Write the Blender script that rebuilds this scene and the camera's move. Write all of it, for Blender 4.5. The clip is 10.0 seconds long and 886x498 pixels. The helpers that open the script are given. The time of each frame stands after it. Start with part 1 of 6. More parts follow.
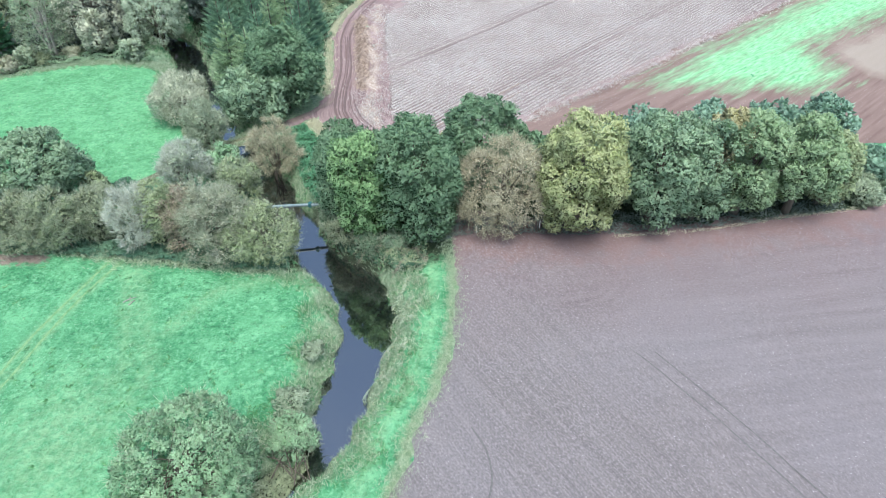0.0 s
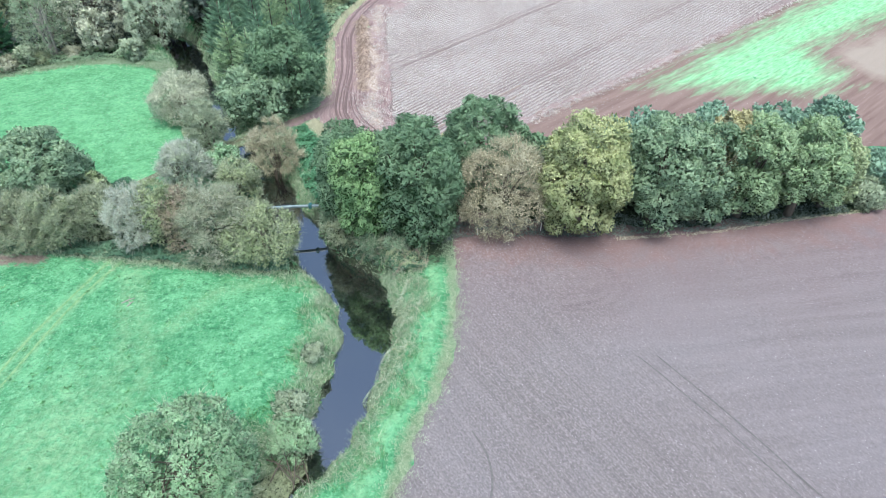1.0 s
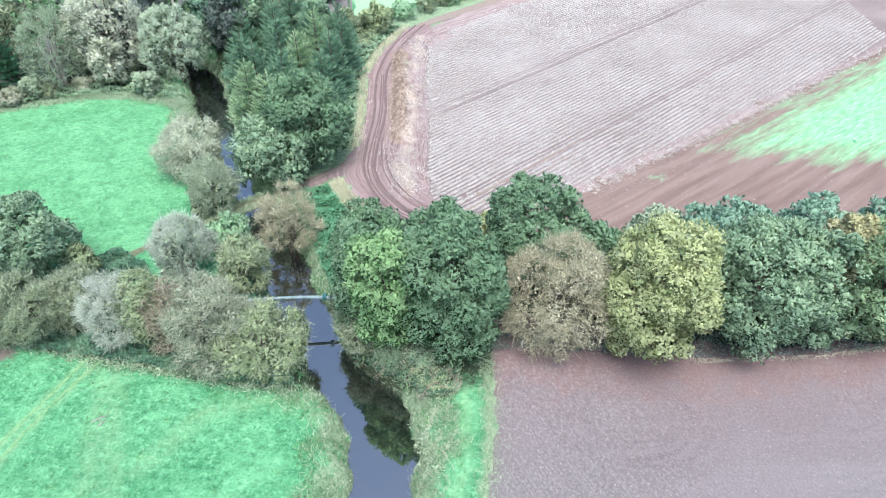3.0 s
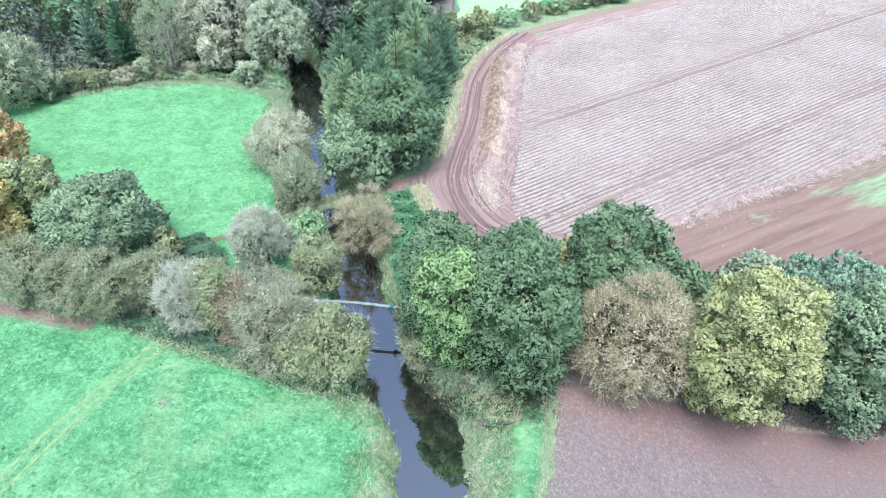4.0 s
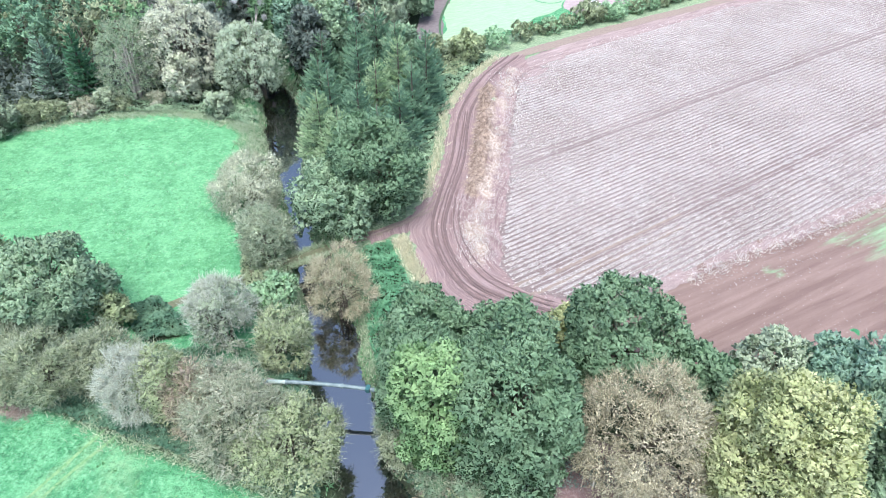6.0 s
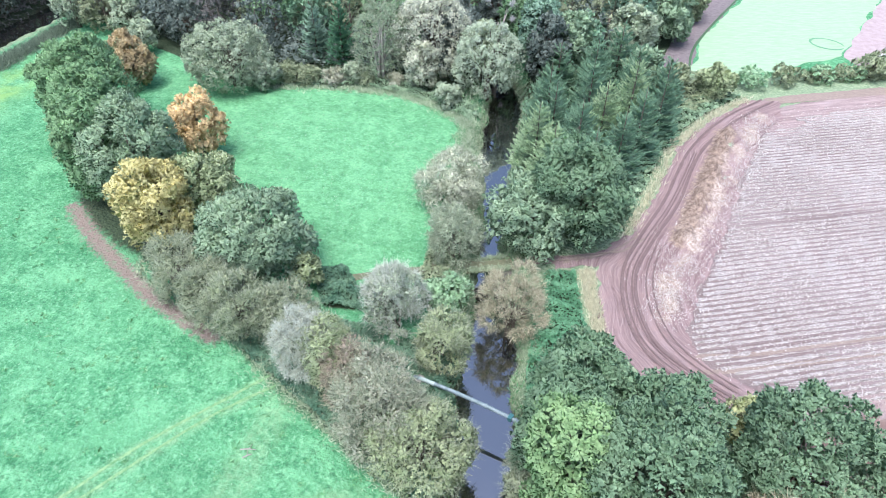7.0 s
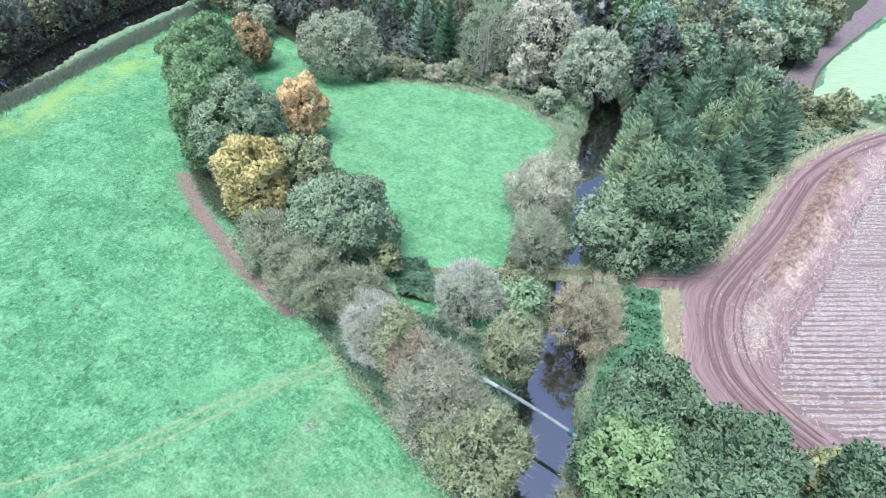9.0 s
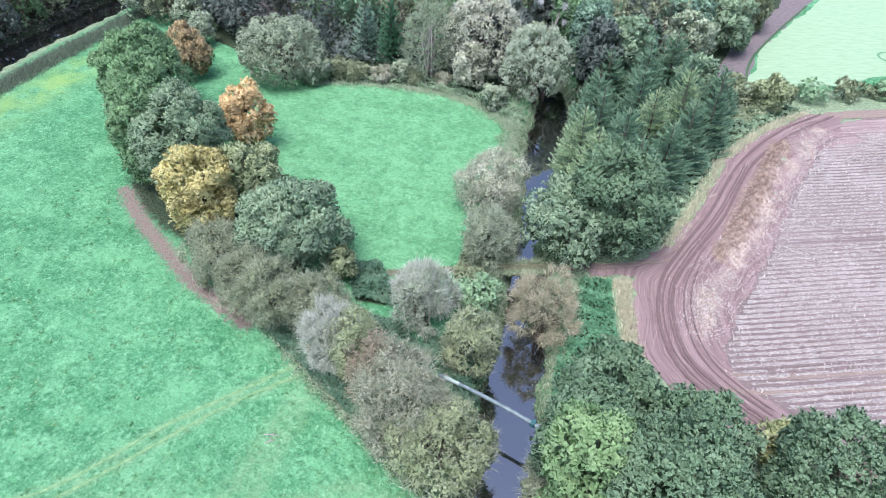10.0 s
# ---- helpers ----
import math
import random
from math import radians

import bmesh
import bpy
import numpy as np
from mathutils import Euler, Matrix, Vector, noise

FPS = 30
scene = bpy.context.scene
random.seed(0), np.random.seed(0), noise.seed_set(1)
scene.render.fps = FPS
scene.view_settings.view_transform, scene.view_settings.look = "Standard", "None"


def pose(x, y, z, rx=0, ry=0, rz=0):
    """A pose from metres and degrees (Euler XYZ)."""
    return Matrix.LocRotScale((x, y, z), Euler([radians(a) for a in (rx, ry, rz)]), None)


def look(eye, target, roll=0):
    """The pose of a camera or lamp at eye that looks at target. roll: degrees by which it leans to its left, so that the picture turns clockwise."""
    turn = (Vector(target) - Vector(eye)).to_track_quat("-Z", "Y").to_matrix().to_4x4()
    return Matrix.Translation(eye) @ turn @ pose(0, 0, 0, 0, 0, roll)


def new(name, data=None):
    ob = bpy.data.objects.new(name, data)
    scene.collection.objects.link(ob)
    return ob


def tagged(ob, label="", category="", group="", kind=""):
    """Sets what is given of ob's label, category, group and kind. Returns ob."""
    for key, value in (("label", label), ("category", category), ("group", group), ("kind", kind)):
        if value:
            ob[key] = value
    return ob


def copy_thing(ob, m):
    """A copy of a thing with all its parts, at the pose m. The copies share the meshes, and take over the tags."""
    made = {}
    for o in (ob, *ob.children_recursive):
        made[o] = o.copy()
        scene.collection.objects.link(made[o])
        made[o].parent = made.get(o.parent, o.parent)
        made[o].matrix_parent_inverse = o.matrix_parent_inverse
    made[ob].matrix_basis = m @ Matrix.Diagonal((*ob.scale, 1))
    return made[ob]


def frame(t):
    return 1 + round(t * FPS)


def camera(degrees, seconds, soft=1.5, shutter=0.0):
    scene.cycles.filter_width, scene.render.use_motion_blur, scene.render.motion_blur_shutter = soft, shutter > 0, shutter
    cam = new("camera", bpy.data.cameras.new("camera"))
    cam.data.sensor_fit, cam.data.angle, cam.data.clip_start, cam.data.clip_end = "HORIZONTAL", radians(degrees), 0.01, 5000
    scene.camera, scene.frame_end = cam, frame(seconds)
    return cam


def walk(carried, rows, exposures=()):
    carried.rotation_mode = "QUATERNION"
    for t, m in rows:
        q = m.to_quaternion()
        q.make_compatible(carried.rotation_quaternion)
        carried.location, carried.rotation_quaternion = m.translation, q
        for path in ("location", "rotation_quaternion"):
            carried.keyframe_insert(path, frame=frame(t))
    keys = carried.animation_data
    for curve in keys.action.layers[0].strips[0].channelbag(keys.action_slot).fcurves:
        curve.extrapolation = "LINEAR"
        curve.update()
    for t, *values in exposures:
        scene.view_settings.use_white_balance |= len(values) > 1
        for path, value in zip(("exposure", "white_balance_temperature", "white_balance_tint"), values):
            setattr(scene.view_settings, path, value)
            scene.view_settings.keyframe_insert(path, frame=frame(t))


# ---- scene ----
cam = camera(69.6, 10.0, soft=0.9)
PATH = [
    (0.0, 0.00, 0.00, 52.06, -0.00, -40.81, -0.27),
    (0.5, -0.14, 0.28, 51.96, -0.42, -40.78, -0.09),
    (1.0, -0.12, 0.40, 51.90, -0.02, -40.74, -0.01),
    (1.5, -0.15, 1.64, 51.79, 0.47, -40.85, 0.04),
    (2.0, -0.35, 6.07, 51.71, 2.53, -40.87, -0.03),
    (2.2, -0.39, 8.59, 51.63, 3.15, -40.82, -0.10),
    (3.3, -1.10, 20.75, 51.79, 5.06, -40.75, -0.13),
    (3.4, -1.14, 21.13, 51.80, 9.30, -40.73, -0.07),
    (3.5, -1.17, 21.51, 51.80, 10.87, -40.70, 0.00),
    (3.6, -1.09, 21.58, 51.75, 13.90, -40.70, 0.00),
    (3.8, -0.92, 21.73, 51.64, 14.55, -40.69, 0.00),
    (4.0, -0.76, 21.87, 51.54, 13.57, -40.69, -0.00),
    (4.2, -0.79, 21.94, 51.48, 12.20, -40.69, 0.05),
    (4.5, -0.84, 22.04, 51.38, 10.43, -40.69, 0.13),
    (5.0, -1.19, 23.41, 51.24, 9.77, -40.78, 0.24),
    (5.2, -1.52, 24.95, 51.19, 9.98, -40.80, 0.21),
    (6.3, -2.43, 34.15, 52.46, 16.81, -40.92, 0.17),
    (6.4, -2.53, 34.42, 52.52, 19.06, -40.91, 0.20),
    (6.5, -2.63, 34.69, 52.57, 21.11, -40.90, 0.23),
    (6.6, -2.63, 34.87, 52.58, 24.20, -40.89, 0.23),
    (6.8, -2.64, 35.23, 52.60, 28.96, -40.87, 0.23),
    (7.0, -2.64, 35.59, 52.62, 35.26, -40.85, 0.23),
    (7.1, -2.53, 35.70, 52.60, 39.50, -40.84, 0.17),
    (7.2, -2.41, 35.80, 52.58, 41.70, -40.82, 0.10),
    (7.3, -2.30, 35.91, 52.57, 43.10, -40.81, 0.04),
    (7.5, -2.07, 36.12, 52.53, 45.16, -40.78, -0.09),
    (7.7, -2.00, 36.11, 52.53, 45.85, -40.78, -0.13),
    (8.0, -1.90, 36.09, 52.52, 46.16, -40.79, -0.18),
    (8.5, -1.92, 36.09, 52.46, 45.97, -40.76, -0.14),
    (9.0, -1.87, 36.13, 52.32, 45.70, -40.67, -0.09),
    (9.5, -1.83, 36.16, 52.27, 45.46, -40.62, -0.04),
    (9.7, -1.71, 36.24, 52.29, 44.79, -40.64, -0.07),
    (9.8, -1.64, 36.28, 52.31, 43.97, -40.64, -0.09),
    (9.9, -1.58, 36.32, 52.32, 42.25, -40.65, -0.10),
    (10.0, -1.52, 36.36, 52.33, 40.68, -40.66, -0.12),
]

walk(cam, [(t, pose(x, y, z, 90 + pitch, 0, yaw) @ pose(0, 0, 0, 0, 0, roll)) for t, x, y, z, yaw, pitch, roll in PATH],
     exposures=[(0.0, 1.6, 6130, 4.0), (2.0, 1.65, 6130, 4.0), (3.5, 1.93, 6120, 6.5), (4.3, 1.88, 6140, 9), (5.0, 1.9, 6140, 9.5), (6.5, 1.9, 6130, 10), (7.5, 1.78, 6020, 16.5), (8.5, 1.71, 6020, 16.5), (10.0, 1.63, 6060, 17.5)])

# ---- light: a bright overcast afternoon ----
world = bpy.data.worlds.new("sky")
scene.world = world
world.use_nodes = True
wn = world.node_tree
sky = wn.nodes.new("ShaderNodeTexSky")
sky.sky_type = "NISHITA"
sky.sun_disc = False
sky.sun_elevation, sky.sun_rotation = radians(72), radians(170)
sky.air_density, sky.dust_density, sky.ozone_density = 1.0, 3.0, 1.0
wn.links.new(sky.outputs["Color"], wn.nodes["Background"].inputs["Color"])
wn.nodes["Background"].inputs["Strength"].default_value = 0.085
sun = new("sun", bpy.data.lights.new("sun", "SUN"))
sun.data.energy, sun.data.angle, sun.data.color = 1.18, radians(45), (1.0, 0.985, 0.97)
sun.matrix_world = look((12, -8, 180), (0, 50, 0))

WATER, CHANNEL = -2.6, -1.1


# ---- materials ----
class Nodes:
    """A small helper that builds a node material."""

    def __init__(self, name):
        self.mat = bpy.data.materials.new(name)
        self.mat.use_nodes = True
        self.tree = self.mat.node_tree
        self.tree.nodes.clear()
        self.out = self.tree.nodes.new("ShaderNodeOutputMaterial")
        self.coord = self.tree.nodes.new("ShaderNodeTexCoord")

    def put(self, socket, value):
        if isinstance(value, bpy.types.NodeSocket):
            self.tree.links.new(value, socket)
        elif isinstance(value, tuple) and len(value) == 3 and socket.type == "RGBA":
            socket.default_value = (*value, 1)
        else:
            socket.default_value = value

    def noise(self, scale, detail=4, rough=0.55, stretch=(1, 1, 1), turn=0.0, warp=0.0):
        m = self.tree.nodes.new("ShaderNodeMapping")
        m.vector_type = "TEXTURE"
        m.inputs["Scale"].default_value = tuple(1 / v for v in stretch)
        m.inputs["Rotation"].default_value = (0, 0, radians(turn))
        self.put(m.inputs["Vector"], self.coord.outputs["Object"])
        n = self.tree.nodes.new("ShaderNodeTexNoise")
        n.inputs["Scale"].default_value, n.inputs["Detail"].default_value = scale, detail
        n.inputs["Roughness"].default_value, n.inputs["Distortion"].default_value = rough, warp
        self.put(n.inputs["Vector"], m.outputs[0])
        return n.outputs["Fac"]

    def attr(self, name):
        a = self.tree.nodes.new("ShaderNodeAttribute")
        a.attribute_name = name
        return a.outputs["Fac"]

    def island(self):
        return self.tree.nodes.new("ShaderNodeNewGeometry").outputs["Random Per Island"]

    def chance(self):
        return self.tree.nodes.new("ShaderNodeObjectInfo").outputs["Random"]

    def span(self, v, a, b, c=0.0, d=1.0):
        n = self.tree.nodes.new("ShaderNodeMapRange")
        for i, w in enumerate((v, a, b, c, d)):
            self.put(n.inputs[i], w)
        return n.outputs[0]

    def maths(self, op, a, b=0.0):
        n = self.tree.nodes.new("ShaderNodeMath")
        n.operation = op
        self.put(n.inputs[0], a)
        self.put(n.inputs[1], b)
        return n.outputs[0]

    def mix(self, f, a, b, how="MIX"):
        n = self.tree.nodes.new("ShaderNodeMix")
        n.data_type, n.blend_type = "RGBA", how
        self.put(n.inputs[0], f)
        self.put(n.inputs[6], a)
        self.put(n.inputs[7], b)
        return n.outputs[2]

    def surface(self, colour, rough=0.9, height=None, strength=0.5, depth=0.05, spec=0.2, metal=0.0, see=0.0, ior=1.5):
        p = self.tree.nodes.new("ShaderNodeBsdfPrincipled")
        self.put(p.inputs["Base Color"], colour)
        self.put(p.inputs["Roughness"], rough)
        self.put(p.inputs["Specular IOR Level"], spec)
        self.put(p.inputs["Metallic"], metal)
        self.put(p.inputs["IOR"], ior)
        if height is not None:
            b = self.tree.nodes.new("ShaderNodeBump")
            b.inputs["Strength"].default_value, b.inputs["Distance"].default_value = strength, depth
            self.put(b.inputs["Height"], height)
            self.put(p.inputs["Normal"], b.outputs[0])
        last = p.outputs[0]
        if see:
            t = self.tree.nodes.new("ShaderNodeBsdfTranslucent")
            self.put(t.inputs["Color"], colour)
            s = self.tree.nodes.new("ShaderNodeMixShader")
            s.inputs[0].default_value = see
            self.tree.links.new(last, s.inputs[1])
            self.tree.links.new(t.outputs[0], s.inputs[2])
            last = s.outputs[0]
        self.tree.links.new(last, self.out.inputs[0])
        return self.mat


def times(c, k):
    return tuple(min(1.0, v * k) for v in c)


def leaf_material(name, a, b, wide=0.11):
    """Foliage: two tones in patches through the crown, lighter and darker tufts, and every leaf a little different."""
    n = Nodes(name)
    patch = n.span(n.noise(0.55, 3), 0.36, 0.64)
    a, b = (a[0], a[1], a[2] * 1.09), (b[0], b[1], b[2] * 1.09)
    c = n.mix(patch, times(a, 1.18), times(b, 1.26))
    tuft = n.span(n.noise(1.5, 2, 0.5), 0.32, 0.68, 0.82, 1.18)
    lit = n.maths("MULTIPLY", tuft, n.span(n.island(), 0, 1, 1 - wide, 1 + wide))
    g = n.tree.nodes.new("ShaderNodeCombineColor")
    for i in range(3):
        n.put(g.inputs[i], lit)
    c = n.mix(1.0, c, g.outputs[0], "MULTIPLY")
    return n.surface(c, 0.7, spec=0.08, see=0.33)


def bark_material(name, c):
    n = Nodes(name)
    f = n.noise(5, 5, stretch=(1, 1, 0.3))
    return n.surface(n.mix(f, times(c, 0.5), times(c, 1.5)), 0.9, f, 0.6, 0.03)


def meadow_material():
    n = Nodes("meadow_grass")
    big, mid, fine = n.noise(0.07, 4), n.noise(0.7, 6, 0.66), n.noise(4.0, 5, 0.62)
    patch_ = n.noise(0.28, 5, 0.6, warp=0.8)
    lump = n.noise(1.7, 4, 0.55, warp=0.4)
    c = n.mix(n.span(mid, 0.36, 0.64), (0.052, 0.205, 0.088), (0.098, 0.312, 0.144))
    c = n.mix(n.span(big, 0.42, 0.60, 0, 0.40), c, (0.112, 0.332, 0.158))
    c = n.mix(n.span(patch_, 0.48, 0.66, 0, 0.65), c, (0.180, 0.445, 0.225))
    c = n.mix(n.span(patch_, 0.46, 0.34, 0, 0.45), c, (0.048, 0.205, 0.085))
    c = n.mix(n.span(lump, 0.52, 0.68, 0, 0.62), c, (0.225, 0.490, 0.272))
    c = n.mix(n.span(lump, 0.44, 0.32, 0, 0.75), c, (0.042, 0.150, 0.068))
    c = n.mix(n.span(fine, 0.52, 0.68, 0, 0.42), c, (0.270, 0.530, 0.310))
    c = n.mix(n.span(fine, 0.43, 0.32, 0, 0.60), c, (0.026, 0.105, 0.048))
    # small shadows of grass tufts, painted as dark specks
    tuft_shade = n.noise(2.3, 3, 0.6, stretch=(1, 0.7, 1), warp=0.6)
    c = n.mix(n.span(tuft_shade, 0.40, 0.31, 0, 0.55), c, (0.036, 0.135, 0.060))
    sweep = n.noise(0.11, 3, 0.5, stretch=(0.5, 1.4, 1), turn=25, warp=1.2)
    c = n.mix(n.span(sweep, 0.46, 0.36, 0, 0.28), c, (0.036, 0.170, 0.070))
    c = n.mix(n.span(sweep, 0.56, 0.68, 0, 0.40), c, (0.150, 0.395, 0.195))
    # stronger sky light on the far meadow, painted as paler yellow-green
    c = n.mix(n.maths("MULTIPLY", n.attr("skylit"), n.span(mid, 0.3, 0.7, 0.08, 0.36)), c, (0.230, 0.510, 0.235))
    worn = n.maths("MULTIPLY", n.attr("worn"), n.span(n.noise(1.1, 5, 0.65), 0.3, 0.6))
    c = n.mix(worn, c, (0.28, 0.44, 0.24))
    sour = n.maths("MULTIPLY", n.attr("sour"), n.span(n.noise(0.2, 4), 0.34, 0.6))
    c = n.mix(n.maths("MULTIPLY", sour, 0.85), c, (0.255, 0.420, 0.125))
    rough = n.span(n.maths("ADD", n.attr("rough"), n.span(n.noise(0.9, 5, 0.65), 0, 1, -0.6, 0.6)), 0.35, 0.75)
    rc = n.mix(n.span(n.noise(2.4, 5, 0.7), 0.35, 0.65), (0.125, 0.215, 0.110), (0.35, 0.42, 0.28))
    c = n.mix(rough, c, rc)
    # rough ground below hedges and woods, with their shade painted in as near-black green
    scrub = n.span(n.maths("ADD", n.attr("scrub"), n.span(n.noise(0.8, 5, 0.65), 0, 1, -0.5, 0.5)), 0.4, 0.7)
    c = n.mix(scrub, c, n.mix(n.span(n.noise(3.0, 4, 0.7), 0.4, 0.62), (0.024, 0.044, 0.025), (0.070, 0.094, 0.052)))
    litter = n.span(n.maths("ADD", n.attr("litter"), n.span(n.noise(1.6, 6, 0.75), 0, 1, -1.0, 1.0)), 0.35, 0.75)
    c = n.mix(litter, c, n.mix(n.span(n.noise(6, 4, 0.7), 0.3, 0.7), (0.15, 0.115, 0.095), (0.31, 0.25, 0.215)))
    mud = n.attr("mud")
    c = n.mix(mud, c, (0.045, 0.038, 0.026))
    return n.surface(c, 0.85, n.maths("ADD", n.maths("MULTIPLY", lump, 1.4), n.noise(3.0, 6, 0.65)), 0.9, 0.22, 0.15)


def soil_material():
    """Drilled bare soil with pale flints, smoothed in long passes."""
    n = Nodes("ploughed_soil")
    big = n.noise(0.05, 4)
    run = n.noise(0.5, 6, 0.6, stretch=(0.07, 1.2, 1), turn=7, warp=0.3)
    turn = n.noise(0.9, 7, 0.72, stretch=(0.05, 1.7, 1), turn=-57, warp=0.2)
    drill = n.noise(4.2, 4, 0.6, stretch=(0.02, 1.6, 1), turn=-57, warp=0.1)
    fine = n.noise(5, 8, 0.8)
    side = n.attr("side")
    c = n.mix(n.span(run, 0.32, 0.68), (0.172, 0.151, 0.153), (0.220, 0.195, 0.198))
    head = n.mix(n.span(turn, 0.34, 0.66), (0.161, 0.144, 0.142), (0.230, 0.206, 0.203))
    head = n.mix(n.span(drill, 0.40, 0.64, 0, 0.45), head, (0.134, 0.119, 0.121))
    c = n.mix(side, c, head)
    v = n.tree.nodes.new("ShaderNodeCombineXYZ")
    n.put(v.inputs[0], n.maths("MULTIPLY", n.attr("lane"), 1.5))
    n.put(v.inputs[1], n.maths("MULTIPLY", n.attr("run"), 0.5))
    t = n.tree.nodes.new("ShaderNodeTexNoise")
    t.inputs["Detail"].default_value, t.inputs["Roughness"].default_value, t.inputs["Scale"].default_value = 5, 0.65, 1.0
    n.put(t.inputs["Vector"], v.outputs[0])
    swirl = n.maths("MULTIPLY", n.attr("swirl"), n.span(t.outputs["Fac"], 0.42, 0.62))
    c = n.mix(n.maths("MULTIPLY", swirl, 0.75), c, (0.118, 0.102, 0.105))
    c = n.mix(n.span(big, 0.42, 0.60, 0, 0.4), c, (0.217, 0.200, 0.209))
    c = n.mix(n.span(fine, 0.46, 0.30, 0, 0.7), c, (0.110, 0.088, 0.092))
    c = n.mix(n.span(fine, 0.58, 0.72, 0, 0.6), c, (0.385, 0.345, 0.350))
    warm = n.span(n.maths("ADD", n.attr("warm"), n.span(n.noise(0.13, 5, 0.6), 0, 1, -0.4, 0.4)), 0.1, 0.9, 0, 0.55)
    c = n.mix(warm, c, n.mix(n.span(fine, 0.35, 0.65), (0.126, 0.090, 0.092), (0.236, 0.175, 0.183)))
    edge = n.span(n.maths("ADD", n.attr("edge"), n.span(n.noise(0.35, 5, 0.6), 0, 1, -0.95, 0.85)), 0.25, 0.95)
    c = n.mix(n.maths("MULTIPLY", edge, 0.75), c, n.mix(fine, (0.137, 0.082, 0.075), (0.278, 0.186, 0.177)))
    flint = n.span(n.noise(5.5, 2, 0.5), 0.67, 0.75, 0, 0.85)
    c = n.mix(flint, c, (0.455, 0.420, 0.425))
    clod = n.noise(3.4, 4, 0.65, stretch=(1.0, 1.5, 1), turn=-57)
    cut = n.span(side, 0, 1, 0.5, 1.0)
    c = n.mix(n.maths("MULTIPLY", cut, n.span(clod, 0.52, 0.64, 0, 0.48)), c, (0.335, 0.303, 0.302))
    c = n.mix(n.maths("MULTIPLY", cut, n.span(clod, 0.48, 0.36, 0, 0.36)), c, (0.100, 0.090, 0.089))
    h = n.maths("ADD", fine, n.maths("MULTIPLY", drill, n.maths("MULTIPLY", side, 1.5)))
    return n.surface(c, 0.95, h, 0.7, 0.08, 0.1)


def red_soil_material():
    n = Nodes("red_soil")
    run = n.noise(0.5, 5, 0.6, stretch=(0.12, 1.5, 1), turn=40, warp=0.3)
    fine = n.noise(6, 6, 0.75)
    c = n.mix(n.span(run, 0.35, 0.65), (0.172, 0.119, 0.103), (0.248, 0.180, 0.158))
    c = n.mix(n.span(fine, 0.45, 0.28, 0, 0.6), c, (0.12, 0.068, 0.058))
    c = n.mix(n.span(n.noise(3.5, 2), 0.70, 0.74), c, (0.5, 0.46, 0.42))
    pale = n.span(n.maths("ADD", n.attr("pale"), n.span(n.noise(0.12, 5, 0.6), 0, 1, -0.4, 0.4)), 0.35, 0.75)
    c = n.mix(n.maths("MULTIPLY", pale, 0.8), c, n.mix(fine, (0.25, 0.21, 0.17), (0.42, 0.37, 0.31)))
    green = n.span(n.maths("ADD", n.attr("green"), n.span(n.noise(0.45, 6, 0.66, stretch=(0.22, 1.5, 1), turn=40), 0, 1, -0.85, 0.75)), 0.22, 0.85)
    g = n.mix(n.span(n.noise(1.4, 5, 0.7, stretch=(0.3, 1.6, 1), turn=40), 0.35, 0.65), (0.14, 0.36, 0.165), (0.33, 0.61, 0.34))
    c = n.mix(green, c, g)
    return n.surface(c, 0.95, n.maths("ADD", fine, run), 0.6, 0.08, 0.1)


def stubble_soil_material():
    n = Nodes("stubble_soil")
    fine, big = n.noise(6, 6, 0.75), n.noise(0.06, 4)
    c = n.mix(n.span(fine, 0.3, 0.7), (0.124, 0.094, 0.089), (0.262, 0.210, 0.202))
    c = n.mix(n.span(big, 0.4, 0.62, 0, 0.35), c, (0.350, 0.294, 0.284))
    c = n.mix(n.span(n.noise(9, 3, 0.6), 0.58, 0.68, 0, 0.45), c, (0.640, 0.536, 0.479))
    head = n.span(n.maths("ADD", n.attr("edge"), n.span(n.noise(0.3, 5, 0.6), 0, 1, -0.5, 0.5)), 0.3, 0.8)
    drag = n.noise(0.9, 5, 0.65, stretch=(0.14, 1.5, 1), turn=46, warp=0.3)
    c = n.mix(head, c, n.mix(n.span(n.maths("ADD", fine, drag), 0.7, 1.3), (0.170, 0.122, 0.116), (0.440, 0.352, 0.335)))
    return n.surface(c, 0.95, n.maths("ADD", fine, n.maths("MULTIPLY", drag, head)), 0.8, 0.1, 0.1)


